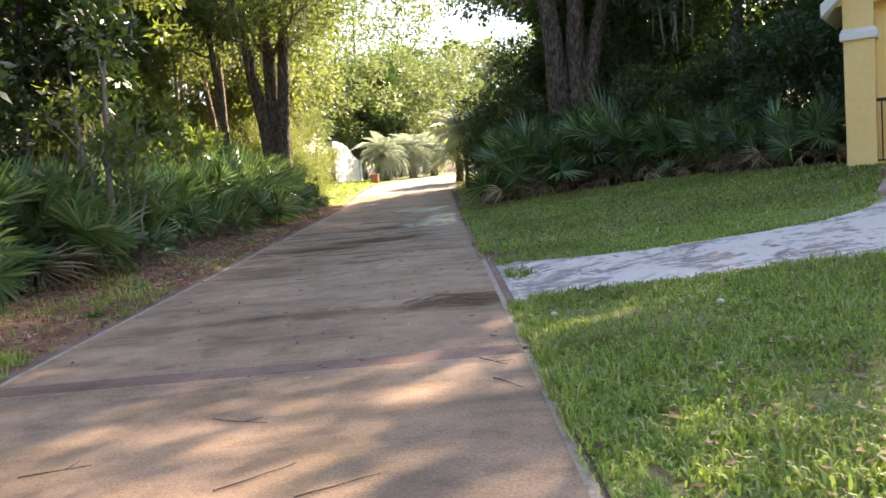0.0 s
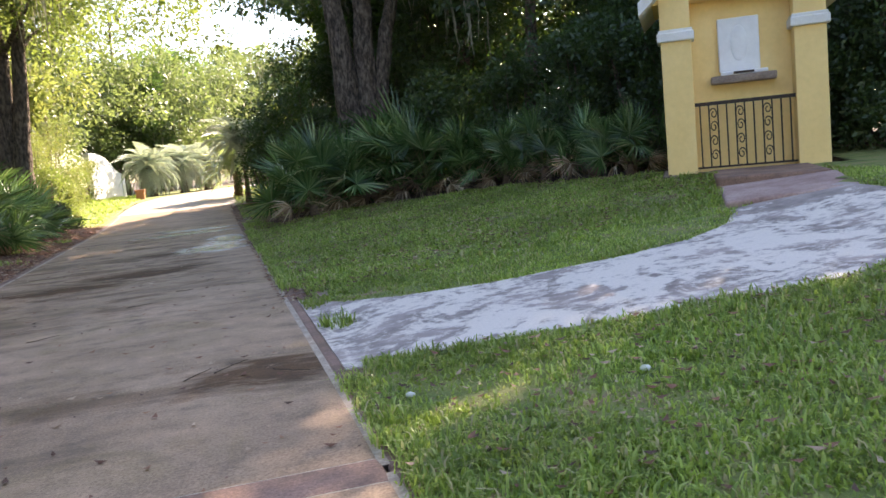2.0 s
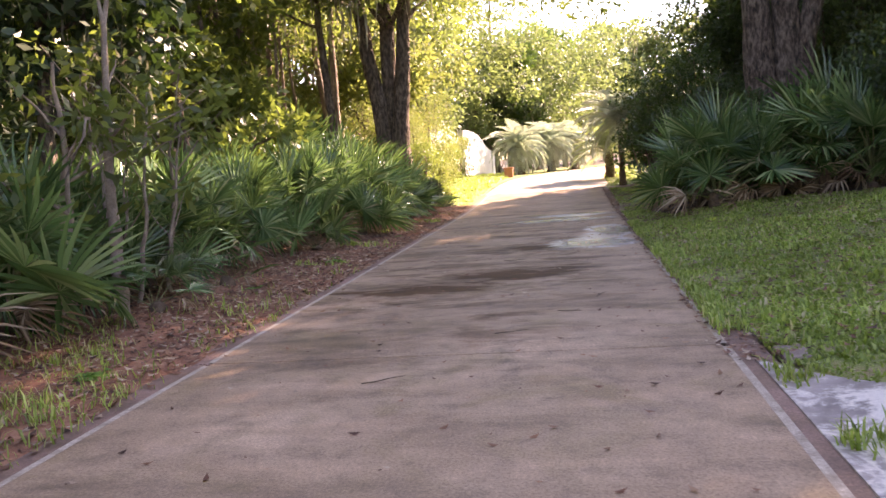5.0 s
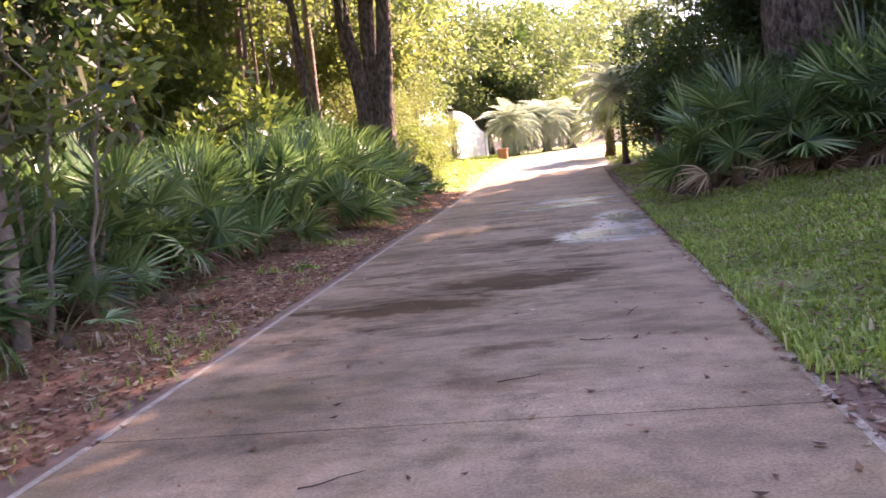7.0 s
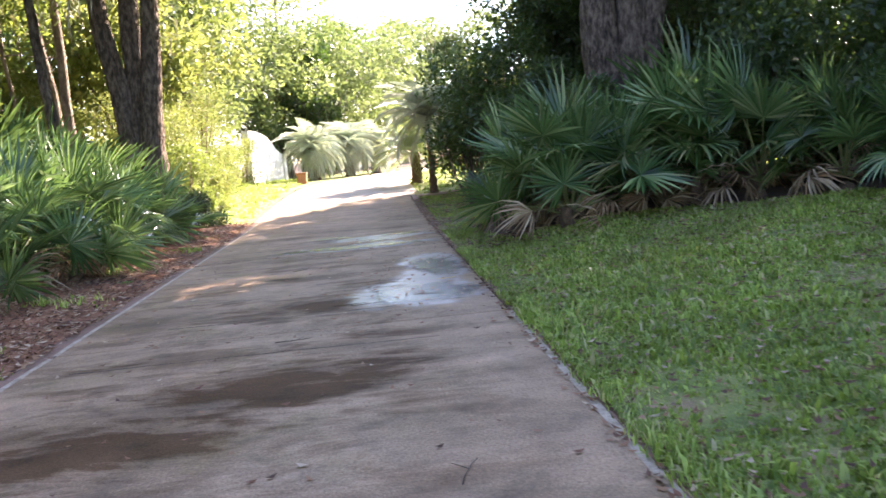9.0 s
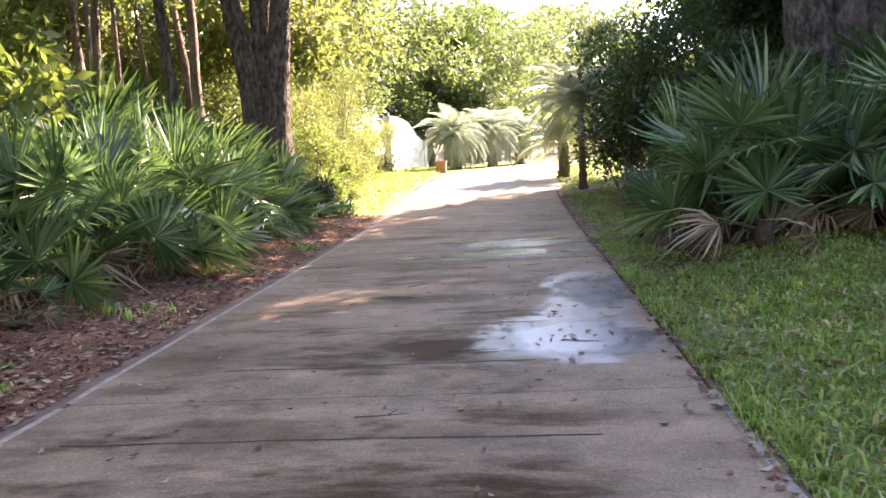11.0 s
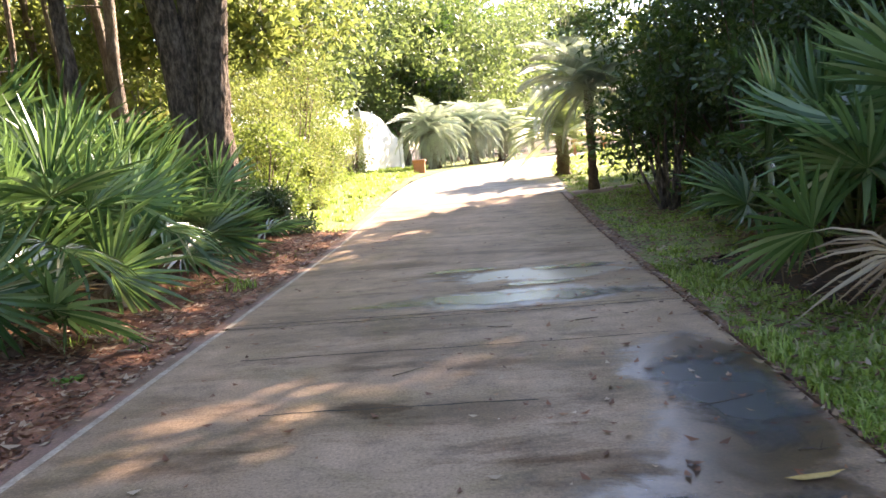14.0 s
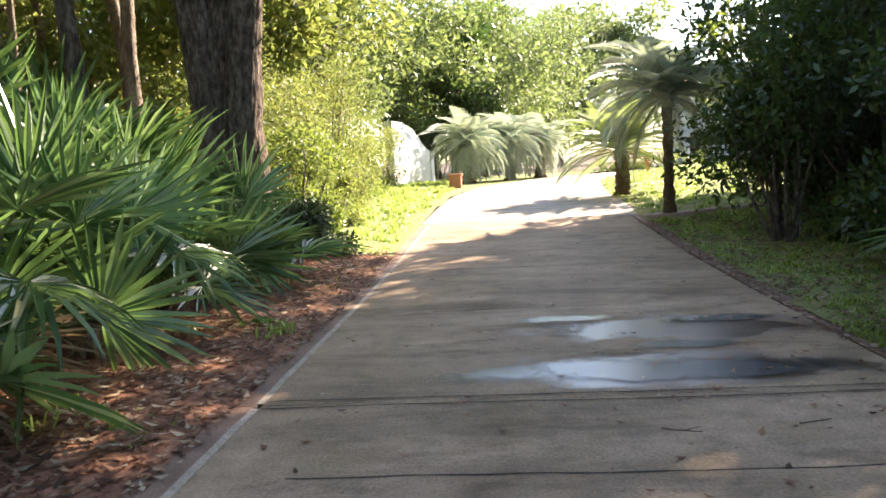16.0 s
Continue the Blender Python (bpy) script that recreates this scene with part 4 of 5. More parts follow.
# feather palms in the far yard
def feather_mesh(seed, blade, length=1.5, n=26, arch=0.9, leaf=0.42):
    rng = np.random.default_rng(seed)
    t = np.linspace(0, 1, 12)
    ax = np.stack([length * np.sin(t * arch) / arch, 0 * t, length * (np.cos(t * arch) - 1) / arch * 1.1 + 0.0], 1)
    pieces = [tube(ax, np.linspace(0.018, 0.004, 12), 5)]
    vs, fs = [pieces[0][0]], [pieces[0][1].tolist()]
    o = len(vs[0])
    for k in range(n):
        u = 0.15 + 0.85 * k / n
        p = np.array([np.interp(u, t, ax[:, i]) for i in range(3)])
        for s in (-1, 1):
            ln = leaf * math.sin(math.pi * min(1, 0.2 + u * 0.85)) * (0.9 + 0.2 * rng.random()) + 0.08
            d = np.array([0.55, s * 0.8, 0.28 - 0.5 * u])
            q = p + d * ln * 0.55
            e = p + d * ln + [0, 0, -0.22 * ln]
            w = np.array([0.018, 0, 0.0])
            vs.append(np.array([p - w, p + w, q + w, q - w, e]))
            fs.append([[o, o + 1, o + 2, o + 3], [o + 3, o + 2, o + 4]])
            o += 5
    me = bpy.data.meshes.new("feather_frond")
    me.from_pydata(np.concatenate(vs).tolist(), [], [q for f in fs for q in f])
    me.materials.append(blade)
    return me


def feather_palm(x, y, trunk, r, n, length, blade, seed, label, fronds=None, low=-35, lean=0.0, arch=0.95):
    rng = np.random.default_rng(seed)
    ob = tagged(new("palm_tree"), label, "palm", "palms in the far yard")
    ob.location = (x, y, tall(x, y) - 0.05)
    m = 16
    t = np.linspace(0, 1, m)
    pts = np.stack([lean * t ** 2, 0 * t, t * trunk], 1)
    rad = r * (1 + 0.25 * (np.arange(m) % 2)) * (1 + 0.5 * np.exp(-t * 9))
    v, f = tube(pts, rad, 10, 0.08, rng)
    link_mesh("trunk", v, f, M_FIBRE, ob)
    meshes = fronds or [feather_mesh(seed + k, blade, length * (0.9 + 0.1 * k), arch=arch, n=34, leaf=0.5) for k in range(3)]
    for k in range(n):
        fr = bpy.data.objects.new("frond", meshes[k % len(meshes)])
        scene.collection.objects.link(fr)
        fr.parent = ob
        el = low + (80 - low) * (k / n) + 6 * rng.random()
        fr.matrix_basis = Matrix.Translation((lean, 0, trunk)) @ Euler((0, 0, radians(137.5 * k))).to_matrix().to_4x4() @ Euler((radians(rng.normal(0, 8)), radians(-el), 0)).to_matrix().to_4x4() @ Matrix.Scale(0.85 + 0.3 * rng.random(), 4)
    return ob


M_PALM_PALE = leaf_mat("pale_palm", [(0.0, (0.2, 0.26, 0.12)), (1.0, (0.34, 0.4, 0.2))], 0.35, 0.35, (0.5, 0.62, 0.15))
feather_palm(2.7, 37.1, 2.3, 0.085, 44, 1.6, M_PALM_BLUE, 500, "slender palm with a dark ringed trunk and pale fronds", low=-30, arch=1.15)
feather_palm(2.5, 42.0, 1.15, 0.16, 38, 1.7, M_PALM_PALE, 510, "short palm with a shaggy trunk and bright fronds", low=-12, arch=0.8)
for x, y, trunk, size, seed in ((-2.0, 56.0, 1.75, 1.9, 520), (-0.25, 58.5, 1.85, 1.8, 530), (1.2, 60.5, 1.7, 1.7, 540)):
    feather_palm(x, y, trunk, 0.2, 84, size, M_PALM_BLUE, seed, "pindo palm with arching silver fronds", low=-50, arch=1.2)

# big forked oak on the level side
def forked_oak(x, y, stems, flare, seed, label, leafspec, moss=0, spread=None):
    rng = np.random.default_rng(seed)
    ob = tagged(new("oak_tree"), label, "tree")
    ob.location = (x, y, tall(x, y) - 0.1)
    wood, ends = [], []
    for pts, r0, r1 in stems:
        p = np.array(pts, float)
        s = np.linspace(0, 1, 22)
        base = np.linspace(0, 1, len(p))
        c = np.stack([np.interp(s, base, p[:, i]) for i in range(3)], 1)
        for _ in range(3):
            c[1:-1] = (c[:-2] + c[1:-1] + c[2:]) / 3
        c[1:-1] += rng.normal(0, 0.02, (20, 3))
        fine_s = np.linspace(0, 1, 90)
        fine_c = np.stack([np.interp(fine_s, s, c[:, i]) for i in range(3)], 1)
        wood.append(tube(fine_c, r0 + (r1 - r0) * fine_s + flare * np.exp(-fine_s * 12), 60, 0.014, rng, 0.1))
        for k in range(6):
            i = rng.integers(11, 22)
            a = rng.random() * 6.28
            ln = 1.2 + 2.6 * rng.random()
            e = c[i] + [math.cos(a) * ln, math.sin(a) * ln, 0.3 + rng.random() * 1.4]
            lp = wavy(c[i], e, 7, rng, 0.06)
            wood.append(tube(lp, np.linspace(r1 * 0.8, 0.015, 7), 6))
            ends += [lp[-1], lp[4]]
        ends.append(c[-1])
    v, f = joined(wood)
    link_mesh("trunk", v, f, M_BARK, ob, True)
    count, size, leaf, lo = leafspec
    ends = np.array(ends)
    ends[:, 2] = np.maximum(ends[:, 2], lo)
    if spread:
        n, x0, x1, y0, y1, z0, z1 = spread
        more = np.stack([x0 + (x1 - x0) * rng.random(n), y0 + (y1 - y0) * rng.random(n), z0 + (z1 - z0) * rng.random(n)], 1)
        ends = np.concatenate([ends, more])
    rad = (0.6 + 0.7 * rng.random((len(ends), 1))) * np.array([[1.2, 1.2, 0.75]])
    v, f = leaves(ends, rad, count, size, rng)
    link_mesh("crown", v, f, leaf, ob)
    if moss:
        v, f = moss_strands(ends[rng.integers(0, len(ends), moss)], rng)
        link_mesh("hanging_moss", v, f, M_MOSS, ob)["kind"] = "stuff"
    return ob


forked_oak(-4.45, 32.4, [([(0.05, 0, 0), (0.0, 0, 2.0), (-0.35, 0, 4.5), (-0.9, 0.2, 8.0), (-1.6, 0.6, 11)], 0.31, 0.1),
                         ([(0.3, 0.1, 0), (0.25, 0.1, 2.2), (0.2, 0.1, 4.5), (0.15, 0.1, 8.0), (0.1, -0.4, 12)], 0.32, 0.12),
                         ([(0.38, -0.1, 0), (0.4, -0.1, 2.2), (0.7, -0.15, 4.5), (1.0, -0.2, 8.0), (1.2, -0.3, 11.5)], 0.3, 0.1)],
           0.16, 71, "huge dark oak with three forked trunks", (40000, 0.17, M_LEAF_MID, 5.6), 26, (54, -4.5, 6.4, -4, 4, 5.4, 12.5))
forked_oak(-5.6, 31.0, [([(0, 0, 0), (-0.1, 0, 2.5), (-0.3, 0, 6), (-0.6, 0, 11)], 0.15, 0.05)], 0.05, 74, "slender oak beside the forked one", (3000, 0.12, M_LEAF_MID, 7.0), 6)
# dark oak in the thicket on the bank
forked_oak(5.75, 28.2, [([(-0.2, 0, 0), (-0.3, 0, 2.5), (-0.45, 0, 5), (-0.7, 0, 8), (-0.9, 0.3, 11)], 0.42, 0.12),
                        ([(0.2, 0, 0), (0.25, 0, 2.5), (0.3, 0, 5), (0.4, 0, 8), (0.6, 0, 12)], 0.4, 0.12),
                        ([(0.3, 0, 0), (0.5, 0, 2.5), (0.85, 0, 4.5), (1.6, 0.1, 7), (3.0, 0.3, 9.5)], 0.3, 0.1)],
           0.15, 72, "old dark oak hung with grey moss", (38000, 0.17, M_LEAF_DARK, 6.0), 26, (44, -0.6, 6, -5, 5, 6.5, 16.5))

# leafy limb of the thicket that hangs towards the driveway
shrub(3.35, 32.4, 3.9, 1.1, 6000, 0.12, M_LEAF_DARK, 590, "dark leafy young tree at the thicket's edge", "young_tree", 0.36, "", 14)
# thicket shrubs
THICKET = [(13.8, 18.9, 4.5, 1.6), (15.6, 20.5, 5.2, 1.9), (12.2, 17.9, 3.6, 1.2), (4.3, 30.0, 3.4, 1.25), (4.6, 32.0, 4.2, 1.6), (4.75, 34.2, 6.2, 2.5), (6.2, 33.0, 5.2, 2.0), (5.0, 27.6, 2.6, 1.0), (6.6, 26.8, 3.0, 1.3), (7.8, 25.2, 3.2, 1.4),
           (8.8, 23.6, 3.6, 1.4), (9.6, 21.8, 3.8, 1.5), (10.2, 19.9, 3.6, 1.4), (10.8, 18.8, 4.4, 1.4), (7.4, 29.5, 5.0, 2.0), (9.5, 27.0, 5.5, 2.2), (11.5, 23.5, 5.5, 2.2), (12.8, 20.0, 5.5, 2.0), (14.6, 17.5, 5.5, 2.2), (12.9, 16.6, 4.2, 1.5), (14.2, 14.2, 4.5, 1.8), (16.5, 13.0, 5.2, 2.0), (19.5, 11.0, 6.0, 2.4), (5.7, 36.2, 5.2, 1.8), (6.1, 33.6, 5.2, 1.7)]
for k, (x, y, h, s) in enumerate(THICKET):
    shrub(x, y, h, s, 9500 if h < 5 else 16000, 0.13 if h > 6 else 0.11, M_LEAF_DARK, 600 + k, "dense dark evergreen shrub in the shaded thicket", "evergreen_shrub", 0.05, "shrubs of the thicket", 16)
# oaks of the bank's tree mass, several added unseen to cast shade
TREES_R = [(9.5, 25.0, 10, 3.4, (1.0, 0)), (14.4, 24.6, 12.5, 4.2, (0, 0)), (14.2, 20.8, 10.5, 2.6, (0, 0)), (14.8, 27.2, 16.5, 3.4, (0, 0)), (7.2, 41.0, 9.5, 2.7, (0, 0)), (10.9, 33.8, 15, 3.6, (0, 0)), (9.6, 31.5, 18, 3.8, (0.5, 0)), (14.5, 28.0, 20, 4.6, (0, 0)), (8.3, 36.5, 9.0, 2.8, (0, 0)),
           (13.5, 35.0, 14, 4.5, (0, 0)), (18.5, 23.5, 15, 4.8, (0, 0)), (19.5, 31.0, 15, 4.8, (0, 0)), (21.0, 16.5, 12, 4.2, (0, 0)), (24, 26, 15, 5, (0, 0)), (12.0, 40.0, 10.5, 3.2, (0, 0)), (7.0, 34.8, 10, 2.5, (0.3, 0))]
for k, (x, y, h, s, sh) in enumerate(TREES_R):
    broad_tree(x, y, h, s, 15000, 0.26, M_BARK, M_LEAF_MID if k % 3 == 1 else M_LEAF_DARK, 700 + k, "tall evergreen oak set to close and shade the bank", 0.26, 0.1, sh, 1, 8, "oak_tree", 30)
# wood on the level side
rngp = np.random.default_rng(8)
PINES = [(-6.6, 34.5), (-7.3, 36.0), (-8.4, 33.0), (-9.5, 35.5), (-7.9, 30.0), (-10.5, 31.5), (-9.2, 28.0), (-11.5, 27.0), (-8.3, 24.5), (-10.2, 22.5), (-12.4, 24.0), (-8.8, 20.0),
         (-11.0, 18.5), (-13.5, 20.5), (-9.0, 16.0), (-12.0, 14.5), (-8.0, 13.0), (-10.0, 10.5), (-13.0, 34.0), (-14.0, 38.0), (-11.0, 40.0), (-15.5, 29.0), (-16.5, 34.0), (-12.5, 44.0), (-9.5, 42.5), (-17, 24), (-15, 16), (-18, 40)]
PINES += [(-7.2 - 9 * rngp.random(), 27.5 + 17 * rngp.random()) for _ in range(22)]
for k, (x, y) in enumerate(PINES):
    pine(x, y, 13 + 4 * rngp.random(), (0.11 if k < 28 else 0.06) + 0.08 * rngp.random(), 1500 if k < 28 else 500, 800 + k)
UNDER = [(-7.6, 9.5, 4.5, 1.5, 0), (-7.2, 12.0, 5.0, 1.6, 0), (-7.9, 14.5, 5.0, 1.7, 1), (-7.5, 17.0, 4.6, 1.5, 0), (-8.8, 18.5, 5.5, 1.8, 1), (-9.4, 12.5, 6.0, 2.0, 0), (-10.0, 16.0, 6.0, 2.0, 0),
         (-9.8, 21.0, 3.8, 1.8, 1), (-10.5, 25.0, 3.6, 1.9, 2), (-9.6, 29.5, 3.4, 1.8, 2), (-8.2, 33.0, 2.8, 1.3, 2), (-11.5, 33.0, 4.2, 2.0, 2), (-8.0, 38.0, 4.0, 1.8, 2), (-6.4, 36.5, 3.2, 1.3, 2),
         (-12.5, 29.0, 5.0, 2.2, 2), (-13.5, 25.0, 5.0, 2.2, 1), (-12.8, 19.5, 5.5, 2.3, 0), (-12.0, 11.0, 6.0, 2.4, 0), (-15, 20, 6, 2.6, 1), (-15.5, 26, 6, 2.6, 2), (-15, 32, 6, 2.6, 2), (-15, 12, 6.5, 2.6, 0), (-8.6, 6.5, 5.5, 1.9, 0), (-17.5, 36, 6, 2.6, 2), (-13.5, 40, 5, 2.4, 2)]
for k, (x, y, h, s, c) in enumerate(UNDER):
    # sun and shade put into leaf colour: darker before y 27, yellower past 34
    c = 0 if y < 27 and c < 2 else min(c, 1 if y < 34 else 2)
    shrub(x, y, h, s, 4600, 0.18, (M_LEAF_SHADED, M_LEAF_MID, M_LEAF_GOLD)[c], 900 + k,
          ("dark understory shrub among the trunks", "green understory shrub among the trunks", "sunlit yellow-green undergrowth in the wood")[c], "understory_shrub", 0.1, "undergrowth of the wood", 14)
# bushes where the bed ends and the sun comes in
# the first two bushes take the leaf colour darkened for shade
BUSHES = [(-3.6, 32.0, 1.5, 0.7, M_LEAF_SHADED), (-3.4, 33.2, 1.7, 0.75, M_LEAF_SHADED), (-4.0, 34.0, 2.2, 0.8, M_LEAF_MID), (-3.7, 34.6, 1.2, 0.6, M_LEAF_MID), (-3.9, 37.4, 1.3, 0.6, M_LEAF_GOLD), (-4.1, 35.2, 2.4, 0.8, M_LEAF_MID), (-4.5, 36.6, 3.4, 1.0, M_LEAF_GOLD), (-4.35, 38.4, 2.6, 0.85, M_LEAF_GOLD), (-5.2, 39.4, 4.4, 1.3, M_LEAF_GOLD), (-4.6, 41.0, 2.4, 0.9, M_LEAF_GOLD),
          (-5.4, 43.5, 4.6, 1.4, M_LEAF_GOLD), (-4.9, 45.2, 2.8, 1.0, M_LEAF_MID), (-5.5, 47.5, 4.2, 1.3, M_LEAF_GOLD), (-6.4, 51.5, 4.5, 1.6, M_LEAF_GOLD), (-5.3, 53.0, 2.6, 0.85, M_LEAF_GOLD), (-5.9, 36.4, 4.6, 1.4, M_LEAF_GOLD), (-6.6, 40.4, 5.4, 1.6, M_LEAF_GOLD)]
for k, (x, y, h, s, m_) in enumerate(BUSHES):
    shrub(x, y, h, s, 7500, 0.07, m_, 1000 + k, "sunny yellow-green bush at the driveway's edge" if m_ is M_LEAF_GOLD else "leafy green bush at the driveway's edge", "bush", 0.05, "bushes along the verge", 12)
# sunlit trees past the bend
MIDTREES = [(-4.2, 66.0, 14, 4.2, 1), (-6.5, 50.5, 12, 3.4, 1), (0.5, 78.0, 15, 4.6, 1), (-7.2, 40.5, 9, 2.8, 2), (-8.8, 47.0, 12, 3.6, 2), (-7.6, 54.5, 12, 3.6, 1), (-5.5, 63.0, 10, 3.6, 1), (-1.5, 68.0, 11, 3.8, 1), (-10.5, 60.0, 14, 4.2, 1), (-12, 52, 13, 4, 2), (2.0, 84.0, 12, 3.8, 1), (-16, 46, 13, 4.2, 2), (-3.2, 65.5, 7, 2.6, 0)]
# green crowns past y 45 take the leaf colour paled for haze
for k, (x, y, h, s, c) in enumerate(MIDTREES):
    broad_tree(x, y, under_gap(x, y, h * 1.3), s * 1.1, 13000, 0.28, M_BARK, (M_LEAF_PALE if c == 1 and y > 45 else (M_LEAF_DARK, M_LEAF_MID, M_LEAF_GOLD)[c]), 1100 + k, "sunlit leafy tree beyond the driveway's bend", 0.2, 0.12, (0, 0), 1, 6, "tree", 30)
FARTREES = [(-30 + 8.5 * k + 2.5 * math.sin(k * 2.3), 92 + 9 * math.sin(k * 1.7), 17.0 + 3.0 * math.sin(k * 3.1)) for k in range(11)]
# those behind and beside the start are unseen and only block low sky
FARTREES += [(-24, 62, 15), (-27, 48, 16), (-24, 36, 15), (-24, 24, 15), (-22, 12, 15), (-20, 2, 15), (-12, -4, 13), (-26, 74, 15), (30, 36, 14), (34, 50, 13), (38, 66, 13), (30, 18, 15), (26, 6, 13), (16, -8, 13), (4, -16, 14), (-8, -14, 14)]
# most crowns past y 70 take the haze-paled leaf colour too
for k, (x, y, h) in enumerate(FARTREES):
    broad_tree(x, y, under_gap(x, y, h), 4.6, 6500, 0.55, M_PINE, (M_LEAF_PALE if y > 70 else M_LEAF_MID) if k % 3 else M_LEAF_PINE, 1200 + k, "distant tree of the ring set round the yard", 0.24, 0.1, (0, 0), 1, 0, "distant_tree", 34)

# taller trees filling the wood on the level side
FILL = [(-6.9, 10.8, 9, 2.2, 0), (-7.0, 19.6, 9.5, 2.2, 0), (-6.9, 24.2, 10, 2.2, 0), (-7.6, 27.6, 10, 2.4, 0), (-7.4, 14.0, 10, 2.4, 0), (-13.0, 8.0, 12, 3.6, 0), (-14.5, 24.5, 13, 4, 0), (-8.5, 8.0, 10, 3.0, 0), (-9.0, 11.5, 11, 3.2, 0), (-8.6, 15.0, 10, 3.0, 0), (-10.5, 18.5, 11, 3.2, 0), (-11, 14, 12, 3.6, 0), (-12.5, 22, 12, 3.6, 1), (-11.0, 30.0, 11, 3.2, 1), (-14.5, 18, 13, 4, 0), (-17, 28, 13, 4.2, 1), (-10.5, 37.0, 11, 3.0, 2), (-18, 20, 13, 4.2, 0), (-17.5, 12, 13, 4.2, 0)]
# the wood's shade is put into the leaf colour before y 22
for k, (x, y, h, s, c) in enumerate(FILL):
    broad_tree(x, y, h, s, 11000, 0.25, M_BARK, (M_LEAF_SHADED if y < 22 else M_LEAF_MID, M_LEAF_MID, M_LEAF_GOLD)[c], 1300 + k, "leafy hardwood filling the wood behind the palmettos", 0.16, 0.22, (0, 0), 1, 5, "hardwood_tree", 26)


# ---- far yard ----
def gate_wall():
    """White stucco wing wall whose top sweeps down to a low end."""
    ob = tagged(new("gate_wall"), "white stucco wing wall with a sweeping top", "wall")
    z0 = tall(-5, 58) - 0.1
    top = [(-2.2, 2.9), (-0.9, 2.85), (0.3, 2.6), (1.0, 2.25), (1.6, 1.9), (2.1, 1.7), (2.5, 1.62)]
    bm = bmesh.new()
    ring = [(-2.2, 0)] + top + [(2.5, 0)]
    fr = [bm.verts.new((-0.18, y, z)) for y, z in ring]
    bk = [bm.verts.new((0.18, y, z)) for y, z in ring]
    bm.faces.new(fr[::-1]), bm.faces.new(bk)
    for i in range(len(ring)):
        j = (i + 1) % len(ring)
        bm.faces.new((fr[i], fr[j], bk[j], bk[i]))
    bmesh.ops.recalc_face_normals(bm, faces=bm.faces)
    part("wall_body", bm, M_WHITE, ob)
    part("end_pier", box_bm(-0.25, 2.48, 0, 0.25, 2.95, 1.5, 0.02), M_WHITE, ob)
    part("pier_cap", box_bm(-0.3, 2.42, 1.5, 0.3, 3.0, 1.6, 0.02), M_WHITE, ob)
    ob.matrix_world = Matrix.Translation((-4.85, 58.3, z0)) @ Matrix.Rotation(radians(-14), 4, "Z")
    return ob


gate_wall()
planter = tagged(new("planter"), "square terracotta planter box on the verge", "planter")
pz = tall(-2.3, 51)
part("tub", box_bm(-2.5, 50.7, pz - 0.02, -2.06, 51.14, pz + 0.5, 0.03), M_TERRA, planter)
part("rim", box_bm(-2.54, 50.66, pz + 0.46, -2.02, 51.18, pz + 0.55, 0.02), M_TERRA, planter)
part("soil", box_bm(-2.48, 50.72, pz + 0.5, -2.08, 51.12, pz + 0.556, 0.01), M_SOIL, planter)
bench = tagged(new("bench"), "red painted wooden bench on the far lawn", "bench")
bz = tall(5.2, 58)
for i in range(3):
    part("seat_slat", box_bm(4.4, 57.8 + i * 0.16, bz + 0.42, 6.0, 57.93 + i * 0.16, bz + 0.46, 0.008), M_TERRA, bench)
for i in range(2):
    part("back_slat", box_bm(4.4, 58.3, bz + 0.6 + i * 0.17, 6.0, 58.34, bz + 0.72 + i * 0.17, 0.008), M_TERRA, bench)
for x in (4.5, 5.82):
    for y in (57.84, 58.26):
        part("leg", box_bm(x, y, bz - 0.02, x + 0.08, y + 0.08, bz + (0.43 if y < 58 else 0.95), 0.008), M_TERRA, bench)


def arch_ring(cx, w, z0, z1, n=14):
    r = w / 2
    pts = [(cx - r, z0)] + [(cx - r * math.cos(math.pi * i / n), z1 - r + r * math.sin(math.pi * i / n)) for i in range(n + 1)] + [(cx + r, z0)]
    return pts


def arched_panel(x0, x1, z0, z1, cx, w, zb, zt, y0, y1, name, mat_, parent):
    """A wall stretch with an arched opening right through it."""
    bm = bmesh.new()
    hole = arch_ring(cx, w, zb, zt)
    n = len(hole)
    def outer(i):
        x, z = hole[i]
        if i == 0 or i == n - 1:
            return (x0 if i == 0 else x1, z)
        t = (i - 1) / (n - 3)
        return (x0 + (x1 - x0) * t, z1) if 0 < t < 1 else ((x0, z1) if t <= 0 else (x1, z1))
    quads = []
    for y in (y0, y1):
        h = [bm.verts.new((x, y, z)) for x, z in hole]
        o = [bm.verts.new((outer(i)[0], y, outer(i)[1])) for i in range(n)]
        for i in range(n - 1):
            bm.faces.new((h[i], h[i + 1], o[i + 1], o[i]))
        quads.append((h, o))
        if zb > z0 + 0.01:
            b = [bm.verts.new((x0, y, z0)), bm.verts.new((x1, y, z0))]
            bm.faces.new((o[0], h[0], h[-1], o[-1], b[1], b[0]))
    for i in range(n - 1):
        bm.faces.new((quads[0][0][i], quads[1][0][i], quads[1][0][i + 1], quads[0][0][i + 1]))
        bm.faces.new((quads[0][1][i], quads[0][1][i + 1], quads[1][1][i + 1], quads[1][1][i]))
    bmesh.ops.recalc_face_normals(bm, faces=bm.faces)
    return part(name, bm, mat_, parent)


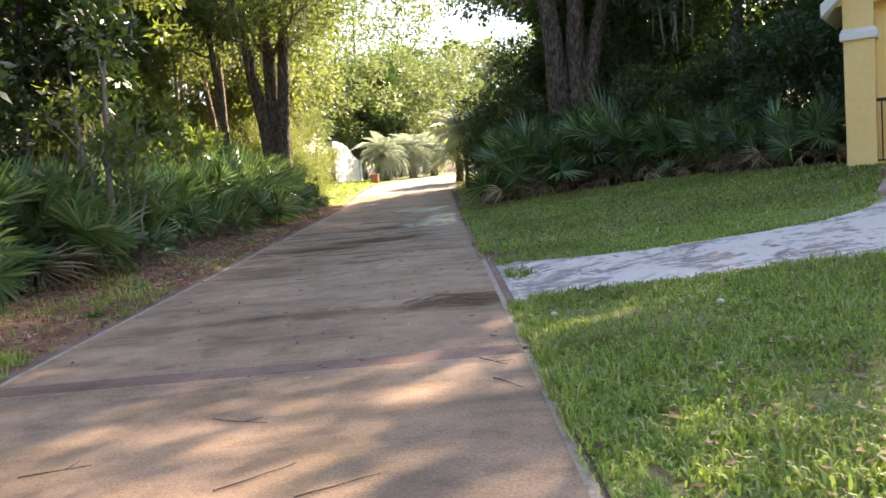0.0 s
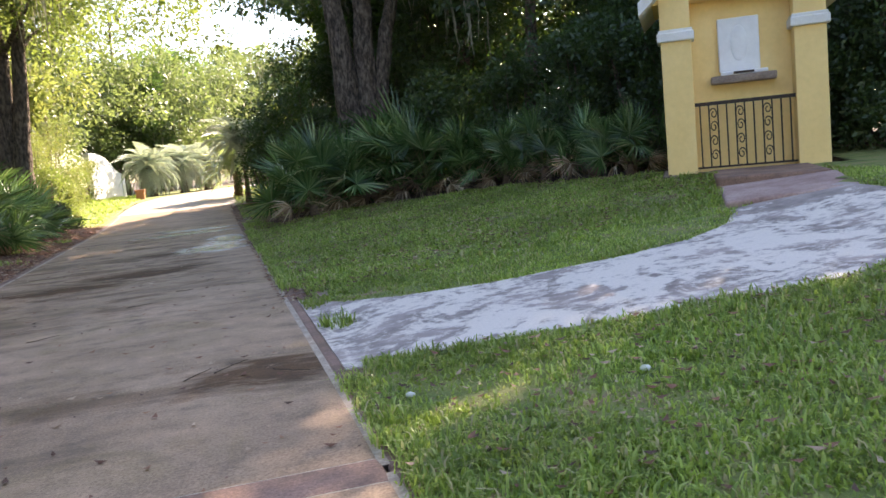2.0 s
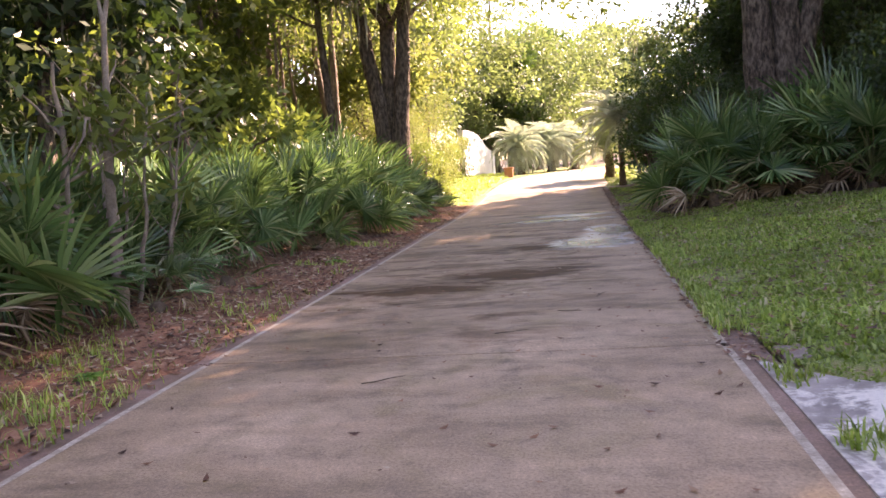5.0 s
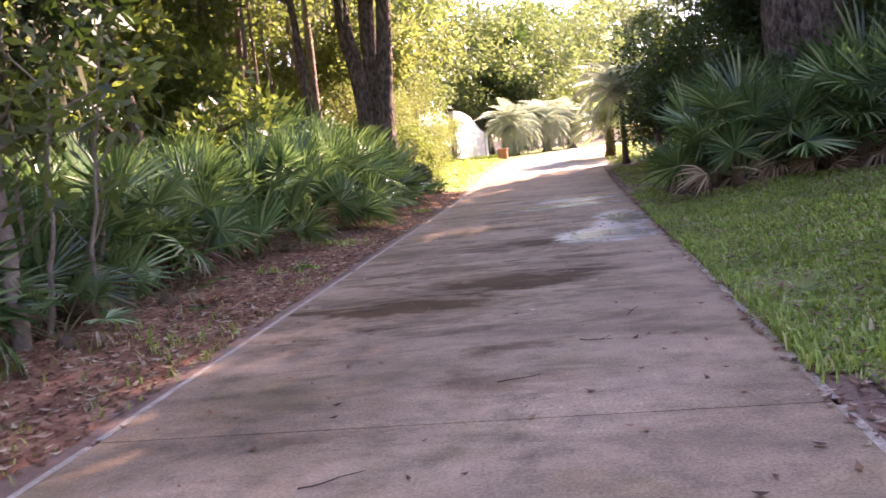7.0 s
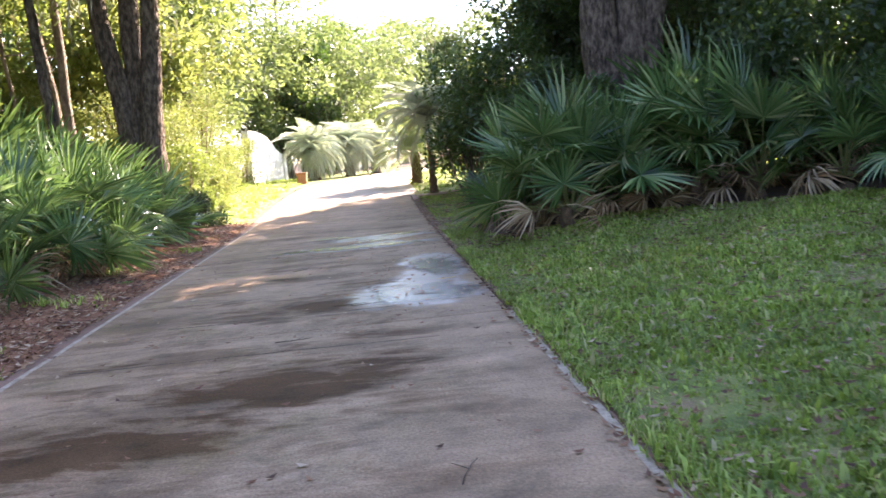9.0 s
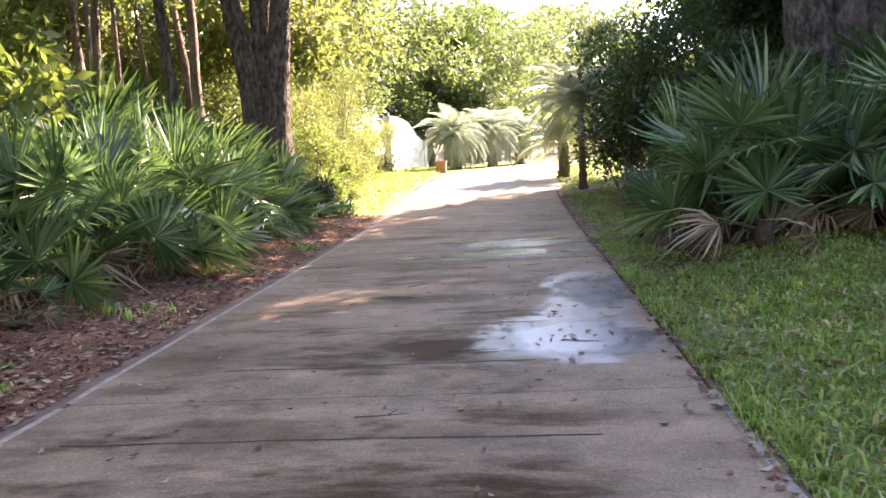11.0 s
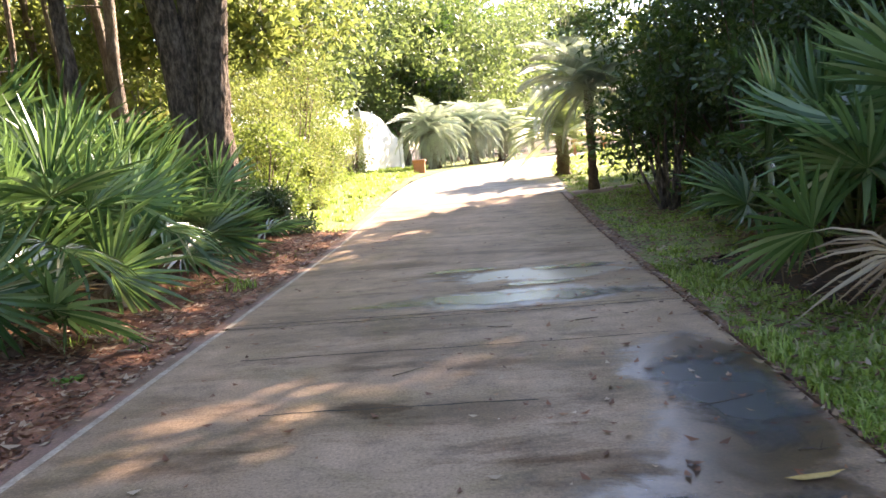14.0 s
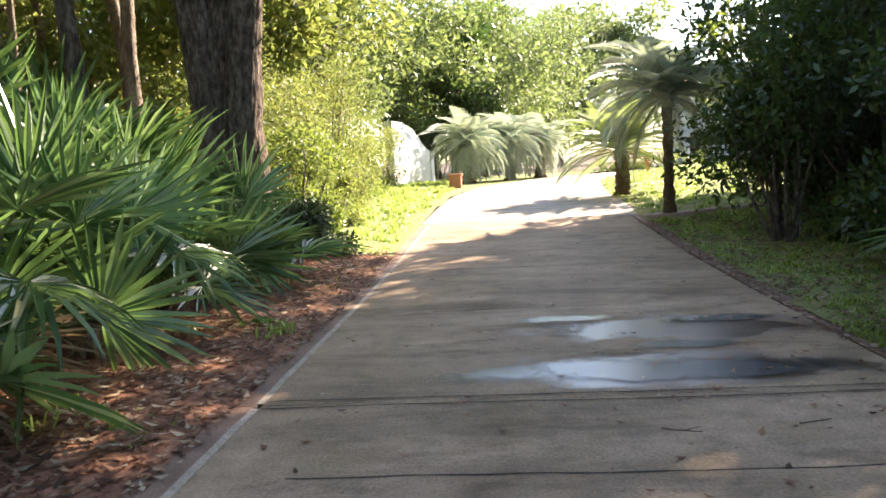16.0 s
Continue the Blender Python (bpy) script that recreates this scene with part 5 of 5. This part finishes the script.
house = tagged(new("house"), "white stucco house with arched openings and a clay roof", "house")
hz = 0.5
hx = 10.2
for k in range(5):
    x0 = hx + k * 2.3
    arched_panel(x0, x0 + 2.3, hz - 0.3, 3.1, x0 + 1.15, 1.2, hz - 0.3, 2.65, 72.0, 72.3, "arcade_bay", M_WHITE, house)
    arched_panel(x0, x0 + 2.3, 3.1, 5.2, x0 + 1.15, 0.85, 3.3, 4.6, 72.0, 72.3, "wall", M_WHITE, house)
    w = part("window", box_bm(x0 + 0.7, 72.2, 3.3, x0 + 1.6, 72.24, 4.62, 0), M_GLASS, house)
    part("mullion", box_bm(x0 + 1.13, 72.15, 3.3, x0 + 1.17, 72.19, 4.6, 0.004), M_WHITE, w)
part("back_wall", box_bm(hx, 74.2, hz - 0.3, hx + 11.5, 74.4, 5.2, 0), M_WHITE, house)
part("door", box_bm(hx + 0.7, 74.1, hz - 0.2, hx + 1.6, 74.19, 2.4, 0.02), M_LEDGE, house)
for x0 in (hx, hx + 11.3):
    part("side_wall", box_bm(x0, 72.301, hz - 0.3, x0 + 0.2, 74.199, 5.2, 0), M_WHITE, house)
bm = bmesh.new()
for y0, z0, y1, z1 in ((71.5, 5.15, 74.0, 6.4), (76.5, 5.15, 74.0, 6.4)):
    q = [bm.verts.new(c) for c in ((hx - 0.5, y0, z0), (hx + 12, y0, z0), (hx + 12, y1, z1), (hx - 0.5, y1, z1))]
    q2 = [bm.verts.new((v.co.x, v.co.y, v.co.z + 0.15)) for v in q]
    bm.faces.new(q), bm.faces.new(q2)
    for i in range(4):
        bm.faces.new((q[i], q[(i + 1) % 4], q2[(i + 1) % 4], q2[i]))
bmesh.ops.recalc_face_normals(bm, faces=bm.faces)
part("roof", bm, M_ROOF, house)
for k, x in enumerate((5.0, 6.6, 8.2, 9.8)):
    shrub(x, 64.0 + 0.5 * k, 0.8, 0.7, 900, 0.12, M_LEAF_MID, 1400 + k, "low clipped hedge shrub before the house", "hedge_shrub", 0.1, "hedge by the house", 6)
lamp = tagged(new("garden_light"), "small dark garden light on the far grass", "lamp")
gx, gy = 7.0, 43.2
gz = tall(gx, gy)
v, f = tube([(gx, gy, gz - 0.05), (gx, gy, gz + 0.25)], [0.03, 0.03], 8)
link_mesh("stake", v, f, M_IRON, lamp, True)
part("hood", box_bm(gx - 0.09, gy - 0.09, gz + 0.24, gx + 0.09, gy + 0.09, gz + 0.4, 0.02), M_IRON, lamp)

# ---- saplings at the bed's edge ----
SAPLINGS = [(-4.05, 16.35, 3.6, 0.055), (-4.15, 16.85, 2.6, 0.022), (-5.2, 17.7, 3.2, 0.03), (-4.1, 17.65, 2.2, 0.022), (-4.5, 16.1, 2.8, 0.04), (-4.45, 17.2, 2.9, 0.02), (-4.3, 16.5, 2.0, 0.016), (-4.7, 18.6, 3.0, 0.022), (-4.35, 15.6, 2.2, 0.03)]
for k, (x, y, h, r) in enumerate(SAPLINGS):
    r *= 1.5
    rng = np.random.default_rng(1500 + k)
    ob = tagged(new("sapling"), "thin pale bare-stemmed sapling with few leaves", "sapling", "saplings at the bed's edge")
    ob.location = (x, y, tall(x, y) - 0.05)
    pts = wavy((0, 0, 0), (rng.normal(0, 0.3), rng.normal(0, 0.2), h), 12, rng, 0.035)
    wood = [tube(pts, np.linspace(r, r * 0.3, 12), 7, 0.06, rng)]
    ends = [pts[-1]]
    for _ in range(4):
        i = rng.integers(4, 11)
        e = pts[i] + [rng.normal(0, 0.4), rng.normal(0, 0.4), 0.3 + 0.4 * rng.random()]
        wood.append(tube(wavy(pts[i], e, 5, rng, 0.02), np.linspace(r * 0.4, 0.004, 5), 5))
        ends.append(e)
    for q, (v, f) in enumerate(wood):
        link_mesh("twig" if q else "stem", v, f, M_SAPLING, ob, True)
    v, f = leaves(np.array(ends), np.full((len(ends), 3), 0.22), 110, 0.17, rng, 0.2, 0.2, 0.4)
    link_mesh("leaves", v, f, M_LEAF_MID, ob)


# ---- grass ----
def blades(x, y, z, height, width, rng, lean=1.0):
    n = len(x)
    a = rng.random(n) * 6.28
    d = np.stack([np.cos(a), np.sin(a), np.zeros(n)], 1)
    s = np.stack([-np.sin(a), np.cos(a), np.zeros(n)], 1) * width[:, None]
    p = np.stack([x, y, z], 1)
    h = height[:, None]
    l = (lean * (0.25 + rng.random(n)))[:, None]
    up = np.array([[0, 0, 1.0]])
    m = p + up * h * 0.6 + d * h * l * 0.35
    t = p + up * h * (1 - 0.35 * l) + d * h * l
    v = np.stack([p - s, p + s, m + s * 0.8, m - s * 0.8, t], 1).reshape(-1, 3)
    o = np.arange(n)[:, None] * 5
    f = np.concatenate([o + np.array([[0, 1, 2]]), o + np.array([[0, 2, 3]]), o + np.array([[3, 2, 4]])], 1).reshape(-1, 3)
    return v, f


rng = np.random.default_rng(21)


def sow(n, x0, x1, y0, y1, hmin, hmax, keep, name, label, thin=0.55, width=0.0035):
    x, y = x0 + (x1 - x0) * rng.random(n), y0 + (y1 - y0) * rng.random(n)
    tuft = rng.integers(0, max(n // 26, 1), n)
    clumped = rng.random(n) < 0.7
    x = np.where(clumped, x[tuft] + 0.055 * rng.standard_normal(n), x)
    y = np.where(clumped, y[tuft] + 0.055 * rng.standard_normal(n), y)
    vigour = np.where(clumped, 0.75 + 0.75 * rng.random(n)[tuft], 0.7)
    inside = (x > x0) & (x < x1) & (y > y0) & (y < y1)
    patch = 0.5 + 0.5 * np.sin(x * 1.9 + 1.1 * np.sin(y * 1.3)) * np.sin(y * 1.6 + 0.9 * np.sin(x * 2.2))
    ok = inside & keep(x, y) & (rng.random(n) > np.where(patch < 0.1, 0.45 + 0.25 * (thin > 0.3), np.where(patch < 0.25, thin * 0.8, 0)))
    x, y, patch, vigour = x[ok], y[ok], patch[ok], vigour[ok]
    h = (hmin + (hmax - hmin) * rng.random(len(x)) ** 1.6) * (0.65 + 0.6 * patch) * vigour
    v, f = blades(x, y, land(x, y) + uneven(x, y, 0.012) + 0.012, h, width * (0.7 + 0.8 * rng.random(len(x))), rng)
    stuffed(link_mesh(name, v, f, M_GRASS), label, "grass")


def open_lawn(x, y):
    return lawn_zone(np.stack([x, y], 1)) & ~on_path(x, y)


sow(120000, 2.02, 6.2, 3.4, 10.6, 0.03, 0.085, open_lawn, "grass", "coarse green lawn grass near the walkway", width=0.0062)
sow(150000, 2.02, 9.4, 10.6, 20, 0.02, 0.062, open_lawn, "grass", "short green lawn grass between path and thicket", width=0.0075)
sow(36000, 2.02, 8.6, 13.2, 23.5, 0.04, 0.1, open_lawn, "grass", "coarse taller tufts in the shaded lawn", width=0.011)
sow(80000, 2.02, 9.0, 20, 27.5, 0.03, 0.09, open_lawn, "grass", "short green lawn grass before the thicket", width=0.009)
sow(50000, 2.3, 14.0, 33.5, 62, 0.04, 0.1, open_lawn, "grass", "bright sunlit grass of the far yard", width=0.012)
sow(18000, -6.0, -2.27, 33, 60, 0.05, 0.16, open_lawn, "grass", "bright sunlit grass of the far verge", width=0.012)
sow(16000, 2.2, 5.4, 27.5, 36.5, 0.025, 0.07, open_lawn, "grass", "thin shaded grass at the thicket's foot", width=0.009)
# longer grass hanging over the driveway's edge, weeds in the joint
edge = lambda x, y: ~((y > 10.2) & (y < 14.3))
sow(9000, 1.99, 2.25, 3.0, 24.5, 0.05, 0.13, edge, "edge_grass", "longer grass hanging over the driveway's edge", 0.4, 0.005)
sow(1500, 2.12, 2.45, 11.3, 13.9, 0.05, 0.12, lambda x, y: (np.hypot(x - 2.28, y - 11.9) < 0.13 + 0.07 * rng.random(len(x))) | (np.hypot(x - 2.2, (y - 13.2) * 0.6) < 0.16 * rng.random(len(x)) + 0.05), "joint_weed", "weeds in the joint beside the walkway", 0.2, 0.006)
# thin grass of the level verge
sow(32000, -5.2, -2.05, 4.0, 19.5, 0.04, 0.15, lambda x, y: rng.random(len(x)) < np.clip((18.5 - y) / 9, 0.08, 1) * (0.35 + 0.65 * (np.sin(x * 3 + y * 1.7) > -0.1)), "verge_grass", "thin dry grass of the verge", 0.6, 0.005)
sow(2600, -3.4, -2.3, 19.0, 31.0, 0.04, 0.12, lambda x, y: np.sin(y * 2.4 + x) > 0.75, "verge_weed", "scattered weeds in the mulch", 0.2, 0.008)


# ---- litter ----
def fallen(n, x0, x1, y0, y1, size, keep, name, label, lift=0.012, flat=0.25, category="leaves"):
    x, y = x0 + (x1 - x0) * rng.random(n), y0 + (y1 - y0) * rng.random(n)
    ok = keep(x, y)
    x, y = x[ok], y[ok]
    n = len(x)
    base = np.where(np.abs(x) < 2.25, rise(y), land(x, y) + 0.016 + uneven(x * 2, y * 2, 0.016))
    p = np.stack([x, y, base + lift * (0.4 + 0.9 * rng.random(n))], 1)
    a = rng.random(n) * 6.28
    d = np.stack([np.cos(a), np.sin(a), flat * rng.normal(0, 0.6, n)], 1)
    s = np.stack([-np.sin(a), np.cos(a), flat * rng.normal(0, 0.6, n)], 1)
    ln = size * (0.5 + rng.random(n))[:, None]
    up = np.array([[0, 0, 1.0]]) * ln * 0.18
    v = np.stack([p - d * ln * 0.5 + up, p + s * ln * 0.22, p + d * ln * 0.5 + up * 0.6, p - s * ln * 0.22], 1).reshape(-1, 3)
    v[:, 2] = np.maximum(v[:, 2], np.repeat(base, 4) + 0.002)
    stuffed(link_mesh(name, v, np.arange(4 * n).reshape(-1, 4), M_FALLEN), label, category)


anywhere = lambda x, y: np.ones(len(x), bool)
fallen(30000, -4.6, -2.1, 8, 33.5, 0.07, lambda x, y: rng.random(len(x)) < np.clip((y - 9) / 8, 0.15, 1), "leaf_litter", "reddish brown leaf litter on the mulch bed")
fallen(5000, -9, -4.4, 8, 34, 0.11, anywhere, "leaf_litter", "brown leaf litter under the palmettos", 0.03)
fallen(6500, 2.1, 8.5, 13.5, 25, 0.055, open_lawn, "leaf_litter", "dead leaves scattered over the lawn", 0.05)
fallen(1300, 2.0, 6.5, 3.5, 10, 0.055, open_lawn, "leaf_litter", "dead leaves scattered over the lawn", 0.05)
fallen(3200, 2.0, 4.0, 24, 36, 0.07, anywhere, "leaf_litter", "dark leaf litter along the thicket", 0.015)
fallen(2600, 1.93, 2.3, 13.5, 36, 0.055, anywhere, "leaf_litter", "dead leaves caught along the driveway's edge", 0.012)
fallen(650, -1.95, 1.95, 8, 36, 0.055, anywhere, "leaf_litter", "single dead leaves on the driveway", 0.008, 0.15)
fallen(220, 0.3, 1.9, 19.5, 28, 0.055, anywhere, "leaf_litter", "wet dead leaves round the puddles", 0.008, 0.15)
# twigs on the driveway
TWIGS = [(1.55, 23.05, 0.3, 20), (1.35, 21.2, 0.32, -15), (1.75, 22.35, 0.16, 5), (0.75, 20.95, 0.4, 8), (0.55, 21.0, 0.35, 3), (1.1, 10.9, 0.35, 60), (1.35, 11.0, 0.4, 50), (1.75, 10.6, 0.3, -40), (0.2, 7.2, 0.4, -25), (0.5, 6.3, 0.45, 40), (-0.3, 5.4, 0.4, -50),
         (1.8, 7.5, 0.35, -60), (1.75, 8.1, 0.3, -50), (0.9, 6.1, 0.4, 30), (-0.6, 6.6, 0.35, 15), (0.4, 14.8, 0.3, 25), (0.9, 15.6, 0.25, -10), (-0.4, 13.4, 0.3, 35), (1.2, 16.4, 0.3, 70), (-0.2, 24.0, 0.25, 40), (0.4, 25.1, 0.2, -30), (1.1, 25.2, 0.2, 20), (0.1, 19.6, 0.3, 10)]
for k, (x, y, ln, a) in enumerate(TWIGS):
    r = np.random.default_rng(1700 + k)
    d = np.array([math.cos(radians(a)), math.sin(radians(a)), 0])
    c = np.array([x, y, float(rise(y)) + 0.008])
    pts = wavy(c - d * ln / 2, c + d * ln / 2, 6, r, 0.008)
    pts[:, 2] = c[2] + 0.002 * r.random(6)
    w = [tube(pts, np.linspace(0.004, 0.0018, 6), 5)]
    if k % 2 == 0:
        e = pts[3] + np.array([-d[1], d[0], 0]) * 0.1 + d * 0.06
        w.append(tube(np.array([pts[3], e]), [0.0028, 0.0012], 5))
    v, f = joined(w)
    tagged(link_mesh("twig", v, f, M_STICK), "thin dry brown twig lying on the driveway", "twig", "twigs on the driveway")
# pale stones in the lawn
for k, (x, y, s) in enumerate([(3.55, 8.75, 0.028), (3.0, 7.2, 0.022), (3.08, 7.15, 0.02), (2.95, 7.1, 0.018), (2.35, 9.4, 0.024)]):
    bm = bmesh.new()
    bmesh.ops.create_icosphere(bm, subdivisions=2, radius=s)
    r = np.random.default_rng(1800 + k)
    for vv in bm.verts:
        vv.co = Vector((vv.co.x * 1.3, vv.co.y, vv.co.z * 0.7)) * (1 + r.normal(0, 0.08))
    st = tagged(part("stone", bm, M_WHITE, smooth=True), "small pale stone lying in the grass", "stone", "stones in the lawn")
    st.location = (x, y, tall(x, y) + 0.018 + s * 0.55)


# broad-leaved weeds in the mulch and one yellowed leaf on the wet concrete
def weed(x, y, r_, seed):
    r = np.random.default_rng(seed)
    ob = tagged(new("weed"), "small bright green broad-leaved weed in the mulch", "weed", "weeds in the mulch")
    ob.location = (x, y, tall(x, y) + 0.01)
    pieces = []
    for _ in range(26):
        a = r.random() * 6.28
        d = np.array([math.cos(a), math.sin(a), 0.25 + 0.5 * r.random()])
        s = np.array([-math.sin(a), math.cos(a), 0])
        ln = r_ * (0.5 + 0.6 * r.random())
        base = np.array([r.normal(0, r_ * 0.5), r.normal(0, r_ * 0.5), 0.0])
        w_ = ln * 0.3
        up = np.array([0, 0, 0.02])
        pieces.append((np.array([base, base + d * ln * 0.45 + s * w_ + up, base + d * ln + [0, 0, -0.3 * ln], base + d * ln * 0.45 - s * w_ + up, base + d * ln * 0.5]), np.array([[0, 1, 4, 4], [1, 2, 4, 4], [2, 3, 4, 4], [3, 0, 4, 4]])[:, :3]))
    v, f = joined(pieces)
    link_mesh("leaf_rosette", v, f, M_WEED, ob)


for k, (x, y, r_) in enumerate([(-2.8, 20.4, 0.13), (-2.95, 20.8, 0.1), (-2.66, 28.3, 0.16), (-3.1, 17.8, 0.1), (-2.6, 24.2, 0.09), (-2.75, 13.6, 0.12), (-2.5, 11.6, 0.12)]):
    weed(x, y, r_, 1900 + k)
bm = bmesh.new()
pts = [(-0.13, 0, 0.012), (-0.05, 0.025, 0.004), (0.06, 0.022, 0.006), (0.13, 0.0, 0.02), (0.05, -0.02, 0.004), (-0.06, -0.022, 0.004)]
ring = [bm.verts.new(p) for p in pts]
mid_ = [bm.verts.new((-0.05, 0, 0.002)), bm.verts.new((0.05, 0, 0.003))]
for tri3 in ((ring[0], mid_[0], ring[1]), (ring[1], mid_[0], mid_[1], ring[2]), (ring[2], mid_[1], ring[3]), (ring[3], mid_[1], ring[4]), (ring[4], mid_[1], mid_[0], ring[5]), (ring[5], mid_[0], ring[0])):
    bm.faces.new(tri3)
leaf_ = tagged(part("fallen_leaf", bm, M_YELLOW), "single yellowed leaf lying on the wet driveway", "leaf")
leaf_.matrix_world = pose(1.63, 22.06, 0.006, 0, 0, 8)
